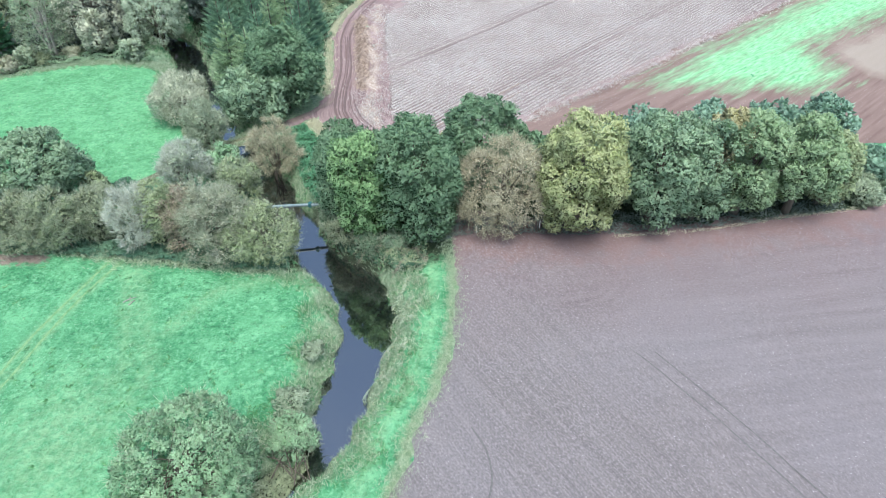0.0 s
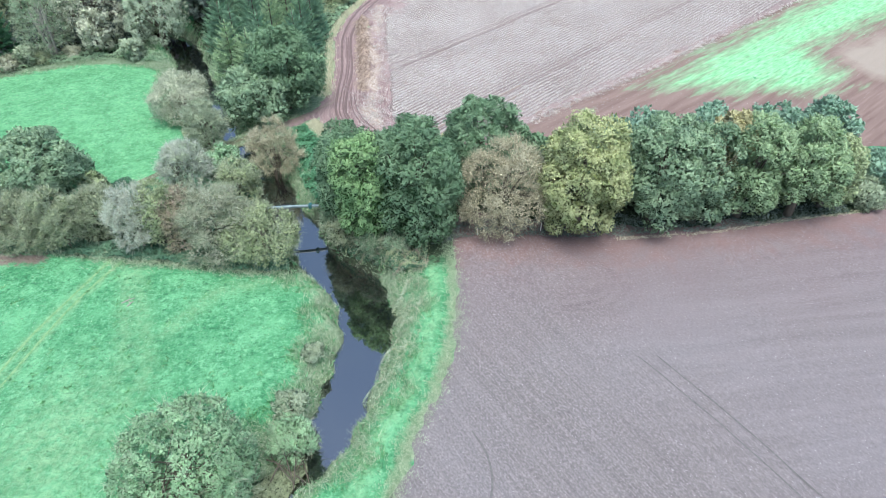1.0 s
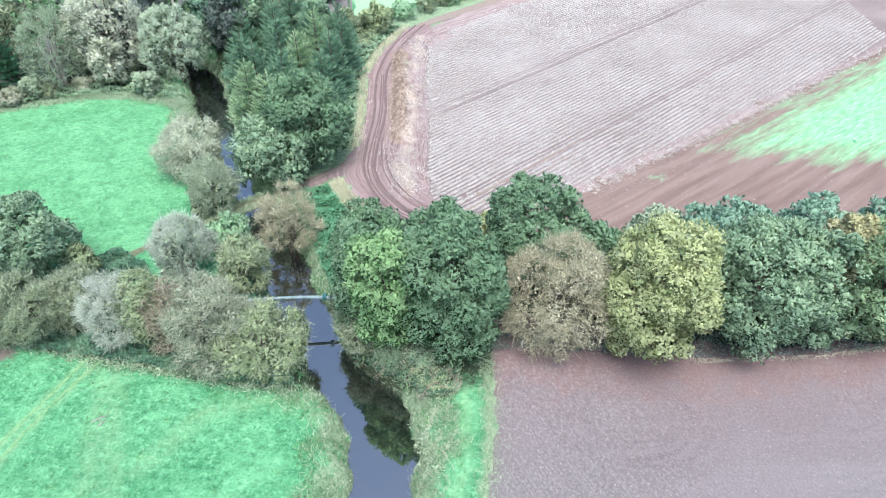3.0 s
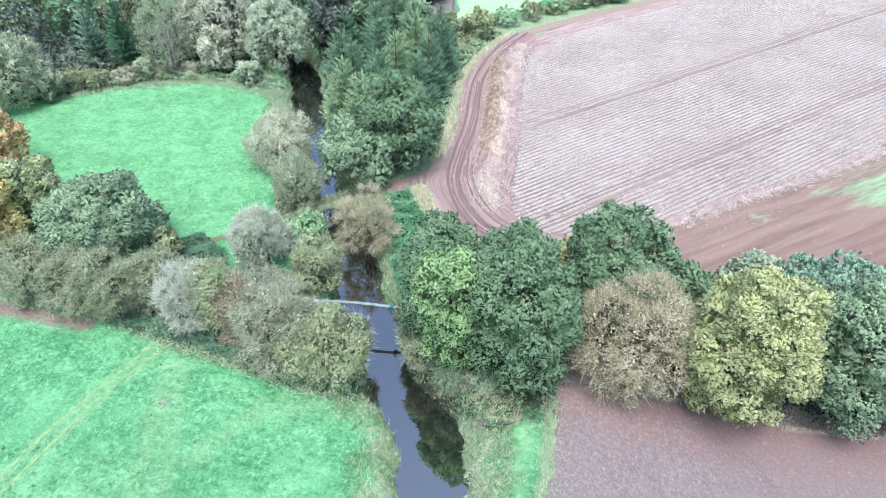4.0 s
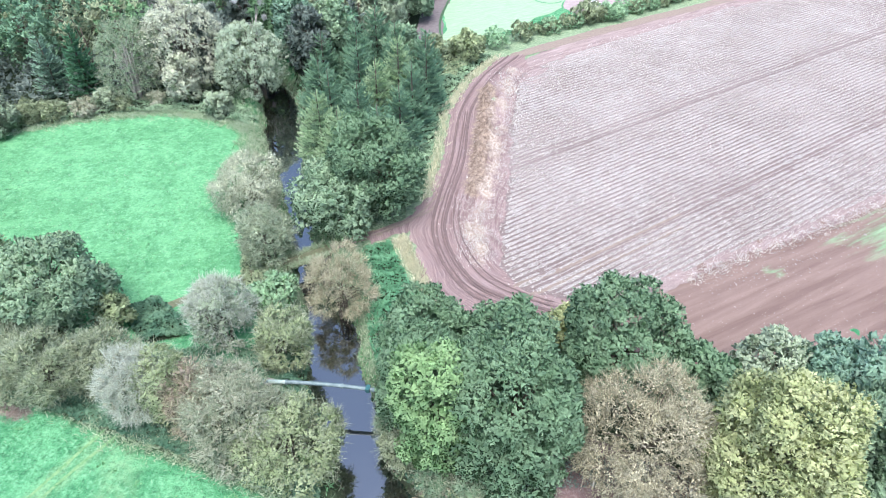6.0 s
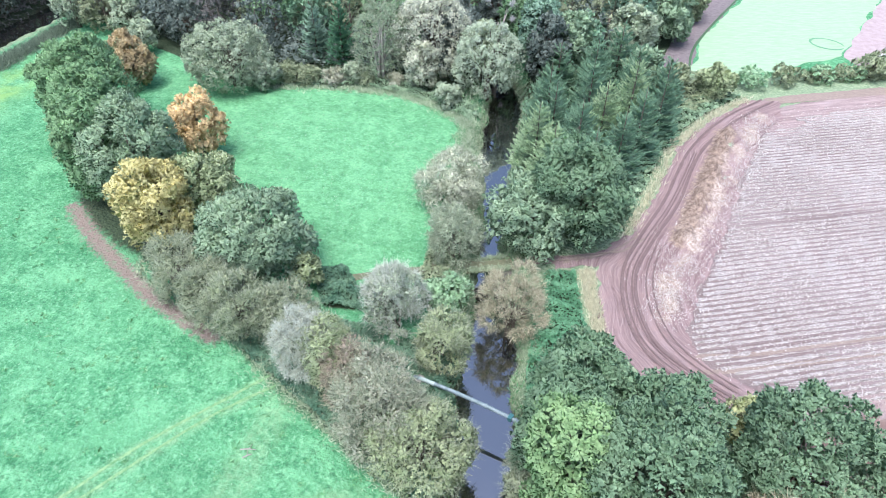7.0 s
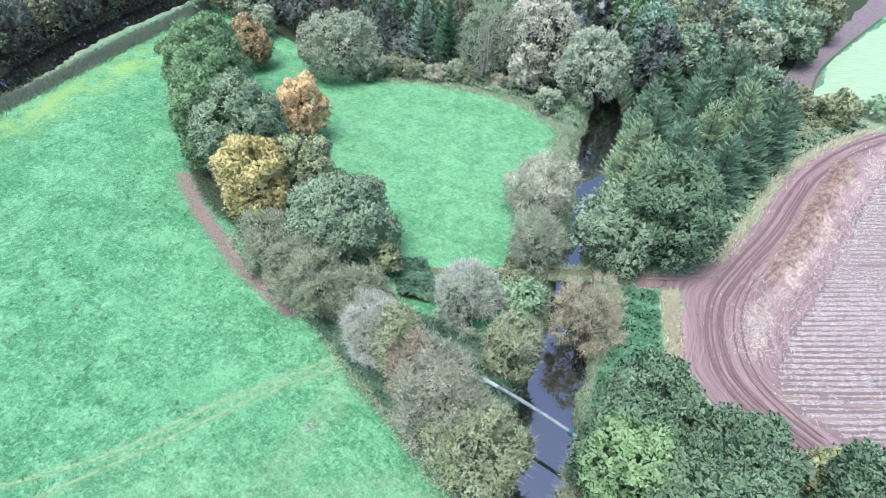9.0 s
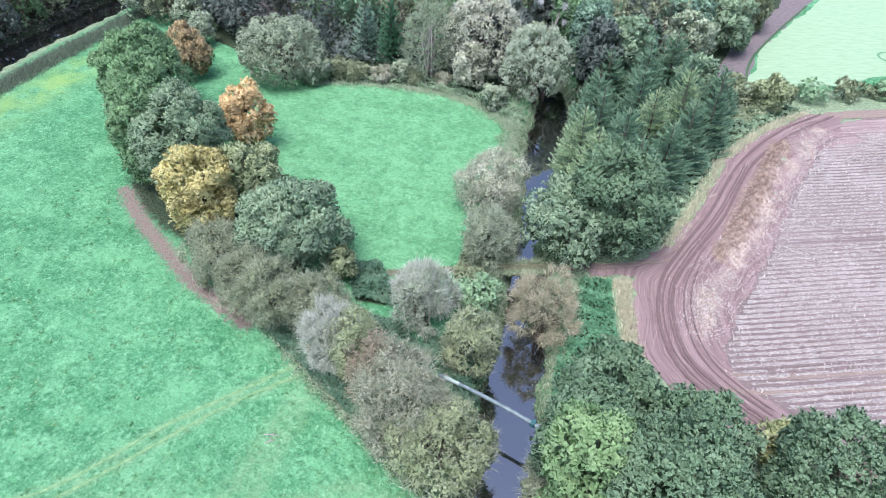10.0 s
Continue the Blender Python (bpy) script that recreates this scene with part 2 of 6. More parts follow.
def track_material():
    """Churned mud, streaked along the way that wheels go, with a tawny heap and straw beside it."""
    n = Nodes("track_mud")

    def streaks(wide, long, wander):
        v = n.tree.nodes.new("ShaderNodeCombineXYZ")
        n.put(v.inputs[0], n.maths("MULTIPLY", n.maths("ADD", n.attr("lane"), n.span(n.noise(0.12, 2, 0.5), 0, 1, -wander, wander)), wide))
        n.put(v.inputs[1], n.maths("MULTIPLY", n.attr("run"), long))
        t = n.tree.nodes.new("ShaderNodeTexNoise")
        t.inputs["Scale"].default_value, t.inputs["Detail"].default_value, t.inputs["Roughness"].default_value = 1.0, 6, 0.7
        n.put(t.inputs["Vector"], v.outputs[0])
        return t.outputs["Fac"]

    streak, thin = streaks(1.9, 0.07, 0.7), streaks(6.5, 0.13, 2.2)
    fine, mid = n.noise(6, 6, 0.75), n.noise(0.6, 5, 0.65)
    c = n.mix(n.span(streak, 0.36, 0.62), (0.168, 0.113, 0.110), (0.343, 0.259, 0.252))
    c = n.mix(n.span(thin, 0.52, 0.66, 0, 0.6), c, (0.422, 0.339, 0.330))
    c = n.mix(n.span(thin, 0.46, 0.34, 0, 0.55), c, (0.132, 0.086, 0.086))
    c = n.mix(n.span(mid, 0.45, 0.65, 0, 0.45), c, (0.317, 0.224, 0.209))
    c = n.mix(n.span(fine, 0.45, 0.28, 0, 0.5), c, (0.111, 0.075, 0.074))
    heap = n.span(n.maths("ADD", n.attr("mound"), n.span(n.noise(0.8, 6, 0.7), 0, 1, -0.7, 0.7)), 0.35, 0.7)
    c = n.mix(heap, c, n.mix(n.span(n.noise(1.6, 6, 0.75), 0.38, 0.62), (0.132, 0.094, 0.076), (0.380, 0.297, 0.237)))
    straw = n.span(n.maths("ADD", n.attr("straw"), n.span(n.noise(0.9, 7, 0.72), 0, 1, -0.9, 0.9)), 0.30, 0.85)
    c = n.mix(straw, c, n.mix(n.span(n.noise(3, 6, 0.75), 0.38, 0.62), (0.227, 0.161, 0.126), (0.590, 0.510, 0.441)))
    return n.surface(c, 0.9, n.maths("ADD", n.maths("MULTIPLY", n.maths("ADD", streak, thin), 1.3), fine), 0.8, 0.12, 0.15)


def plain_material(name, a, b, scale=4, rough=0.9, strength=0.5, depth=0.05, stretch=(1, 1, 1), turn=0, spec=0.2):
    n = Nodes(name)
    f = n.noise(scale, 6, 0.7, stretch, turn)
    return n.surface(n.mix(n.span(f, 0.3, 0.7), a, b), rough, f, strength, depth, spec)


def water_material():
    n = Nodes("river_water")
    c = n.mix(n.span(n.noise(0.3, 4), 0.4, 0.65), (0.006, 0.007, 0.008), (0.012, 0.013, 0.011))
    return n.surface(c, 0.035, n.noise(1.2, 3), 0.05, 0.03, 1.0, ior=2.4)


def blade_material(name, a, b):
    n = Nodes(name)
    c = n.mix(n.island(), a, b)
    return n.surface(c, 0.8, spec=0.15, see=0.2)


MEADOW, SOIL, RED = meadow_material(), soil_material(), red_soil_material()
def ridge_material():
    n = Nodes("straw_ridge")
    a = n.noise(5.0, 7, 0.8, stretch=(0.8, 1.2, 1), turn=45)
    b = n.noise(0.07, 4)
    grit = n.noise(13, 4, 0.7)
    c = n.mix(n.span(a, 0.45, 0.62), (0.205, 0.172, 0.156), (0.665, 0.632, 0.588))
    c = n.mix(n.span(b, 0.40, 0.62, 0, 0.35), c, (0.52, 0.495, 0.470))
    c = n.mix(n.span(grit, 0.51, 0.385, 0, 0.48), c, (0.105, 0.080, 0.075))
    return n.surface(c, 0.95, n.maths("ADD", a, grit), 0.9, 0.08, 0.1)


RIDGE = ridge_material()
STUBBLE, TRACK, RIVER = stubble_soil_material(), track_material(), water_material()
RUT = plain_material("rut_mud", (0.115, 0.080, 0.078), (0.20, 0.145, 0.138), 3, 0.75, 0.6, 0.06)
WHEELMARK = plain_material("pressed_soil", (0.105, 0.098, 0.096), (0.185, 0.174, 0.170), 3, 0.8, 0.6, 0.06)
PATHMUD = plain_material("path_earth", (0.20, 0.155, 0.13), (0.32, 0.26, 0.22), 3)
GREENWAY = plain_material("grassy_track", (0.095, 0.112, 0.062), (0.185, 0.182, 0.122), 1.5)
CROP = plain_material("young_crop", (0.24, 0.37, 0.225), (0.34, 0.49, 0.315), 1.2, 0.85, 0.5, 0.05, (0.3, 1.4, 1), 40)
PADDOCK = plain_material("trodden_yard", (0.30, 0.235, 0.235), (0.42, 0.35, 0.35), 0.8)
LANE = plain_material("lane_earth", (0.13, 0.11, 0.115), (0.23, 0.20, 0.20), 1.5)
BARK = bark_material("bark", (0.11, 0.095, 0.075))
PALEBARK = bark_material("pale_bark", (0.34, 0.32, 0.29))
TWIG = blade_material("twig", (0.22, 0.257, 0.165), (0.575, 0.635, 0.475))
WHITETWIG = blade_material("white_twig", (0.55, 0.55, 0.55), (0.75, 0.75, 0.74))
PALETWIG = blade_material("pale_twig", (0.36, 0.39, 0.32), (0.74, 0.78, 0.68))
BROWNTWIG = blade_material("brown_twig", (0.24, 0.22, 0.14), (0.76, 0.72, 0.53))
STRAW = blade_material("straw", (0.42, 0.385, 0.345), (0.85, 0.81, 0.76))
TALLGRASS = blade_material("tall_grass", (0.23, 0.34, 0.19), (0.60, 0.67, 0.50))
GREENBLADE = blade_material("grass_blade", (0.11, 0.27, 0.14), (0.27, 0.46, 0.28))
WEED = blade_material("weed_leaf", (0.10, 0.27, 0.11), (0.22, 0.42, 0.22))
DRYGRASS = blade_material("dry_grass", (0.50, 0.49, 0.34), (0.80, 0.78, 0.60))
REED = blade_material("reed", (0.085, 0.125, 0.085), (0.29, 0.36, 0.26))

LEAF = {
    "oak": leaf_material("oak_leaf", (0.143, 0.238, 0.128), (0.214, 0.320, 0.183)),
    "lime": leaf_material("lime_leaf", (0.205, 0.336, 0.148), (0.301, 0.442, 0.207)),
    "cream": leaf_material("cream_leaf", (0.448, 0.472, 0.327), (0.605, 0.629, 0.466)),
    "willow": leaf_material("willow_leaf", (0.336, 0.409, 0.269), (0.482, 0.554, 0.392)),
    "light": leaf_material("light_leaf", (0.250, 0.355, 0.186), (0.362, 0.472, 0.266)),
    "yellow": leaf_material("yellow_leaf", (0.352, 0.404, 0.186), (0.500, 0.532, 0.282)),
    "gold": leaf_material("gold_leaf", (0.468, 0.431, 0.174), (0.620, 0.592, 0.283)),
    "buff": leaf_material("buff_leaf", (0.385, 0.372, 0.198), (0.535, 0.520, 0.300)),
    "grey": leaf_material("grey_green_leaf", (0.214, 0.314, 0.188), (0.315, 0.421, 0.255)),
    "teal": leaf_material("teal_leaf", (0.195, 0.315, 0.212), (0.280, 0.410, 0.280)),
    "orange": leaf_material("orange_leaf", (0.575, 0.437, 0.213), (0.759, 0.632, 0.356)),
    "moss": leaf_material("moss_green_leaf", (0.270, 0.339, 0.172), (0.397, 0.460, 0.259)),
    "russet": leaf_material("russet_leaf", (0.374, 0.303, 0.163), (0.496, 0.422, 0.237)),
    "silver": leaf_material("silver_leaf", (0.286, 0.353, 0.224), (0.420, 0.493, 0.330)),
    "tan": leaf_material("tan_leaf", (0.320, 0.332, 0.222), (0.440, 0.450, 0.325)),
    "brown": leaf_material("brown_leaf", (0.226, 0.262, 0.150), (0.328, 0.372, 0.225)),
    "scrub": leaf_material("scrub_leaf", (0.221, 0.269, 0.148), (0.335, 0.386, 0.225)),
    "dark": leaf_material("dark_leaf", (0.159, 0.279, 0.135), (0.233, 0.372, 0.183)),
    "fir": leaf_material("fir_needles", (0.144, 0.267, 0.159), (0.225, 0.355, 0.207)),
    "larch": leaf_material("larch_needles", (0.262, 0.386, 0.200), (0.372, 0.497, 0.269)),
    "bramble": leaf_material("bramble_leaf", (0.079, 0.160, 0.097), (0.145, 0.243, 0.144)),
    "nettle": leaf_material("nettle_leaf", (0.085, 0.212, 0.105), (0.150, 0.315, 0.168)),
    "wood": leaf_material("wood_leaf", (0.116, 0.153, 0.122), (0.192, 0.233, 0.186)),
    "sage": leaf_material("sage_leaf", (0.246, 0.392, 0.216), (0.355, 0.515, 0.296)),
    "cypress": leaf_material("cypress_leaf", (0.085, 0.205, 0.105), (0.130, 0.285, 0.150)),
    "umber": leaf_material("umber_leaf", (0.255, 0.215, 0.155), (0.360, 0.310, 0.230)),
    "seed": leaf_material("seed_cluster", (0.290, 0.270, 0.165), (0.600, 0.570, 0.400), 0.5),
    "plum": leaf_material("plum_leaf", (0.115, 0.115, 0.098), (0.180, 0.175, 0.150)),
}


# ---- meshes ----
def finish(name, mesh, material, parent=None, label=""):
    mesh.materials.append(material)
    ob = new(name, mesh)
    if parent is not None:
        ob.parent = parent
    return tagged(ob, label)


def quad_mesh(name, quads, face=None):
    """One mesh of loose leaves or blades, from an array of n x corners x 3, shaded as the tuft faces."""
    n, m = quads.shape[:2]
    if face is not None:
        back = (np.cross(quads[:, 1] - quads[:, 0], quads[:, 2] - quads[:, 0]) * face).sum(-1) < 0
        quads[back] = quads[back][:, ::-1]
    me = bpy.data.meshes.new(name)
    me.vertices.add(m * n)
    me.vertices.foreach_set("co", quads.reshape(-1).astype(np.float32))
    me.loops.add(m * n)
    me.loops.foreach_set("vertex_index", np.arange(m * n, dtype=np.int32))
    me.polygons.add(n)
    me.polygons.foreach_set("loop_start", np.arange(0, m * n, m, dtype=np.int32))
    me.polygons.foreach_set("loop_total", np.full(n, m, dtype=np.int32))
    me.update(calc_edges=True)
    if face is not None:
        me.polygons.foreach_set("use_smooth", np.ones(n, dtype=bool))
        me.normals_split_custom_set_from_vertices(np.repeat(face, m, axis=0).astype(np.float32))
    return me


def mesh_of(name, verts, faces, smooth=False):
    me = bpy.data.meshes.new(name)
    me.from_pydata([tuple(map(float, v)) for v in verts], [], [tuple(map(int, f)) for f in faces])
    if smooth:
        me.polygons.foreach_set("use_smooth", np.ones(len(me.polygons), dtype=bool))
    me.update()
    return me


def tube(verts, faces, line, radii, sides=6):
    """Adds a tapered bent tube to the lists."""
    line = [Vector(p) for p in line]
    base = len(verts)
    for i, p in enumerate(line):
        d = (line[min(i + 1, len(line) - 1)] - line[max(i - 1, 0)]).normalized()
        a = d.orthogonal().normalized()
        b = d.cross(a)
        for k in range(sides):
            w = 2 * math.pi * k / sides
            verts.append(p + (a * math.cos(w) + b * math.sin(w)) * radii[i])
    for i in range(len(line) - 1):
        for k in range(sides):
            q = (k + 1) % sides
            faces.append((base + i * sides + k, base + i * sides + q, base + (i + 1) * sides + q, base + (i + 1) * sides + k))
    faces.append(tuple(base + k for k in reversed(range(sides))))
    faces.append(tuple(base + (len(line) - 1) * sides + k for k in range(sides)))


def unit(v):
    return v / np.maximum(np.linalg.norm(v, axis=-1, keepdims=True), 1e-9)


# ---- the lie of the land ----
RIVER_LINE = np.array([(-150, -20, 3), (-60, 5, 2.5), (-32, 18, 2.2), (-22, 25, 2), (-16, 29.5, 1.8), (-12.8, 32.5, 1.8), (-11.4, 35, 2), (-10.5, 38.5, 2.45),
                       (-10.1, 41, 2.5), (-9.3, 44.3, 2.4), (-8.6, 50, 3), (-10.6, 55.6, 3.1), (-14.6, 59.6, 2.3), (-17.5, 63.8, 2.3), (-20, 67.6, 2.6),
                       (-22.9, 72.1, 2.7), (-25.2, 77.2, 2.6), (-28, 81.5, 2.0), (-33.5, 89.7, 1.3), (-39.6, 101, 1.4), (-45.6, 111, 2.5), (-51.2, 122.5, 2.8), (-55.5, 129.5, 2.6), (-64, 135, 2.6), (-78, 141, 2.6), (-100, 152, 3)])
CHANNEL_LINE = np.array([(-117.5, 18, 4.4), (-134.6, 53.4, 4.4), (-140.1, 62.4, 4.4), (-146, 73.4, 4.4), (-153.9, 96.4, 4.4), (-166.5, 134.5, 4.4)])


def smooth_line(rows, step=1.0):
    """A curve through the rows, with a point about every step metres."""
    rows = np.asarray(rows, float)
    out = []
    for i in range(len(rows) - 1):
        p0, p1, p2, p3 = rows[max(i - 1, 0)], rows[i], rows[i + 1], rows[min(i + 2, len(rows) - 1)]
        n = max(1, int(np.linalg.norm((p2 - p1)[:2]) / step))
        for k in range(n):
            u = k / n
            out.append(0.5 * (2 * p1 + (p2 - p0) * u + (2 * p0 - 5 * p1 + 4 * p2 - p3) * u * u + (3 * p1 - p0 - 3 * p2 + p3) * u ** 3))
    out.append(rows[-1])
    return np.array(out)


RIVER_CURVE, CHANNEL_CURVE = smooth_line(RIVER_LINE), smooth_line(CHANNEL_LINE)


def off_line(x, y, line, width=True):
    """Distance from a line of points; where it has half widths, from its edge."""
    x, y = np.asarray(x, float), np.asarray(y, float)
    best = np.full(x.shape, 1e9)
    for a, b in zip(line[:-1], line[1:]):
        d = b[:2] - a[:2]
        u = np.clip(((x - a[0]) * d[0] + (y - a[1]) * d[1]) / max(d @ d, 1e-9), 0, 1)
        e = np.hypot(x - a[0] - u * d[0], y - a[1] - u * d[1])
        if width:
            e = e - (a[2] + u * (b[2] - a[2]))
        best = np.minimum(best, e)
    return best


def waves(x, y):
    """Slow swells of the land, with small unevenness in the middle ground."""
    x, y = np.asarray(x, float), np.asarray(y, float)
    wide = np.clip((165 - np.abs(x)) / 30, 0, 1) * np.clip((y - 2) / 15, 0, 1) * np.clip((212 - y) / 25, 0, 1)
    near = np.clip((66 - x) / 10, 0, 1) * np.clip((x + 165) / 10, 0, 1) * np.clip((y - 22) / 6, 0, 1) * np.clip((126 - y) / 8, 0, 1)
    slow = 0.10 * np.sin(0.11 * x + 1.0) * np.sin(0.13 * y) + 0.05 * np.sin(0.31 * x + 0.2 * y) * np.clip((72 - x) / 12, 0, 1)
    return wide * slow + near * (0.03 * np.sin(0.83 * x - 0.6 * y + 2) + 0.02 * np.sin(1.7 * y + 0.9 * x))


def water_gap(x, y):
    """Distance from the nearest water's edge, with a wavering shore."""
    d = np.minimum(off_line(x, y, RIVER_CURVE), off_line(x, y, CHANNEL_CURVE))
    return d + 0.25 * np.sin(0.9 * x + 1.3 * y) + 0.15 * np.sin(2.3 * x - 1.1 * y)


def land(x, y, d=None):
    d = water_gap(x, y) if d is None else d
    u = np.clip((d + 0.9) / 3.0, 0, 1)
    u = np.where((np.asarray(x) < -112) & (np.asarray(y) > 10), np.clip((d + 1.2) / 1.6, 0, 1), u)
    return -3.5 + (3.5 + waves(x, y)) * u * u * (3 - 2 * u)


def inside(x, y, ring):
    x, y = np.asarray(x, float), np.asarray(y, float)
    hit = np.zeros(x.shape, bool)
    for (x0, y0), (x1, y1) in zip(ring, np.roll(ring, -1, axis=0)):
        cross = ((y0 > y) != (y1 > y)) & (x < (x1 - x0) * (y - y0) / (y1 - y0 + 1e-12) + x0)
        hit ^= cross
    return hit


def off_ring(x, y, ring):
    """Distance from a closed outline, positive inside."""
    closed = np.vstack([ring, ring[:1]])
    d = off_line(x, y, closed, False)
    return np.where(inside(x, y, ring), d, -d)


def stops(*spans):
    """Places along an axis: (from, to, step) one after another."""
    return np.unique(np.concatenate([np.arange(a, b, s) for a, b, s in spans]))


LEFT_TRAMS = [np.array([(-50, 28), (-46.2, 37), (-44.2, 47), (-40.6, 59)]), np.array([(-46.6, 30), (-44.0, 41), (-41.7, 52), (-39.2, 58.5)]),
              np.array([(-40, 24), (-33, 42), (-38, 57)]), np.array([(-30, 47), (-26, 53.5), (-20, 55)]), np.array([(-35, 25), (-30, 41), (-37, 57)])]
HEDGE_LEFT = np.array([(-108, 80), (-92, 72), (-78, 66), (-66, 66), (-52, 65), (-42, 62.5), (-34, 61.5), (-26, 60.5), (-19.5, 60)])
HEDGE_RIGHT = np.array([(-14, 65), (-3, 65), (8, 67), (20, 67), (32, 69), (46, 70), (60, 72), (110, 82)])
LITTER = np.array([(-84, 63.2), (-76, 61), (-68, 59.8), (-60, 58.7), (-49.5, 58.7)])


# patches of low growth
THICKETS = {
    "nettles": np.array([(-25, 88.4), (-22.6, 91.4), (-16.8, 82.8), (-12, 80.5), (-8, 80), (-9, 72), (-17, 70), (-19.5, 74.5), (-22, 80)]),
    "pipe_brambles": np.array([(-42, 64.6), (-39.5, 69), (-36, 69.4), (-33, 69), (-29, 73.5), (-25.6, 75), (-24.4, 71), (-20.5, 63.5), (-23, 62.5), (-30, 63.5), (-38, 63.6)]),
    "bank_brambles": np.array([(-16, 67), (-13, 61.5), (-8, 58.8), (-4.5, 55.5), (-2.2, 57), (-2, 60), (-6, 63), (-11, 68)]),
    "hedge_foot": np.array([(-60, 60.2), (-50, 59.6), (-42, 59.0), (-33, 58), (-24, 56.6), (-18.5, 56.6), (-19, 59), (-30, 61), (-45, 62), (-60, 62)]),
    "corner": np.array([(-48, 72.5), (-43, 69), (-39, 71), (-41, 73.5), (-46, 75.5)]),
    "under_trees": np.array([(-4, 60.5), (4, 63), (20, 62.6), (40, 65), (54, 67.8), (54, 70), (20, 67), (-2, 66)]),
    "river_side": np.array([(-37, 86), (-33, 80.5), (-29, 76.5), (-33, 75.5), (-37.5, 80), (-40, 86), (-47, 101), (-44, 102)]),
    "wood_foot": np.array([(-96, 99), (-88, 104), (-76, 112.5), (-62, 115.5), (-52, 113.5), (-53, 118), (-62, 121), (-76, 118), (-90, 111)]),
    "lane_corner": np.array([(-31.5, 136), (-24, 138), (-20.5, 149), (-26, 157), (-29, 150), (-30, 143)]),
    "track_side": np.array([(-23, 99), (-22, 112), (-24, 127), (-22, 138), (-19, 149), (-23, 150), (-27, 139), (-27, 120)]),
}

TRACK_RING = np.array([(-13.4, 150.5), (-17, 148.5), (-20.4, 138.3), (-22, 126), (-20.2, 112), (-19.8, 102), (-21.4, 95.6), (-25.5, 91.6), (-24.6, 90), (-20.4, 93.6), (-18.6, 89.4), (-15.2, 83.8),
                       (-9.5, 80.8), (-3, 79.8), (5, 79.6), (5, 86), (-5, 86.4), (-7.8, 89), (-8.8, 96), (-9.7, 108.3), (-11.5, 123.4), (-12.4, 137.4), (-11, 146)])
FIELD_TOP = np.array([(-15, 149), (-11, 153.5), (-3, 161.5), (10.5, 174.5), (38, 200), (95, 258)])


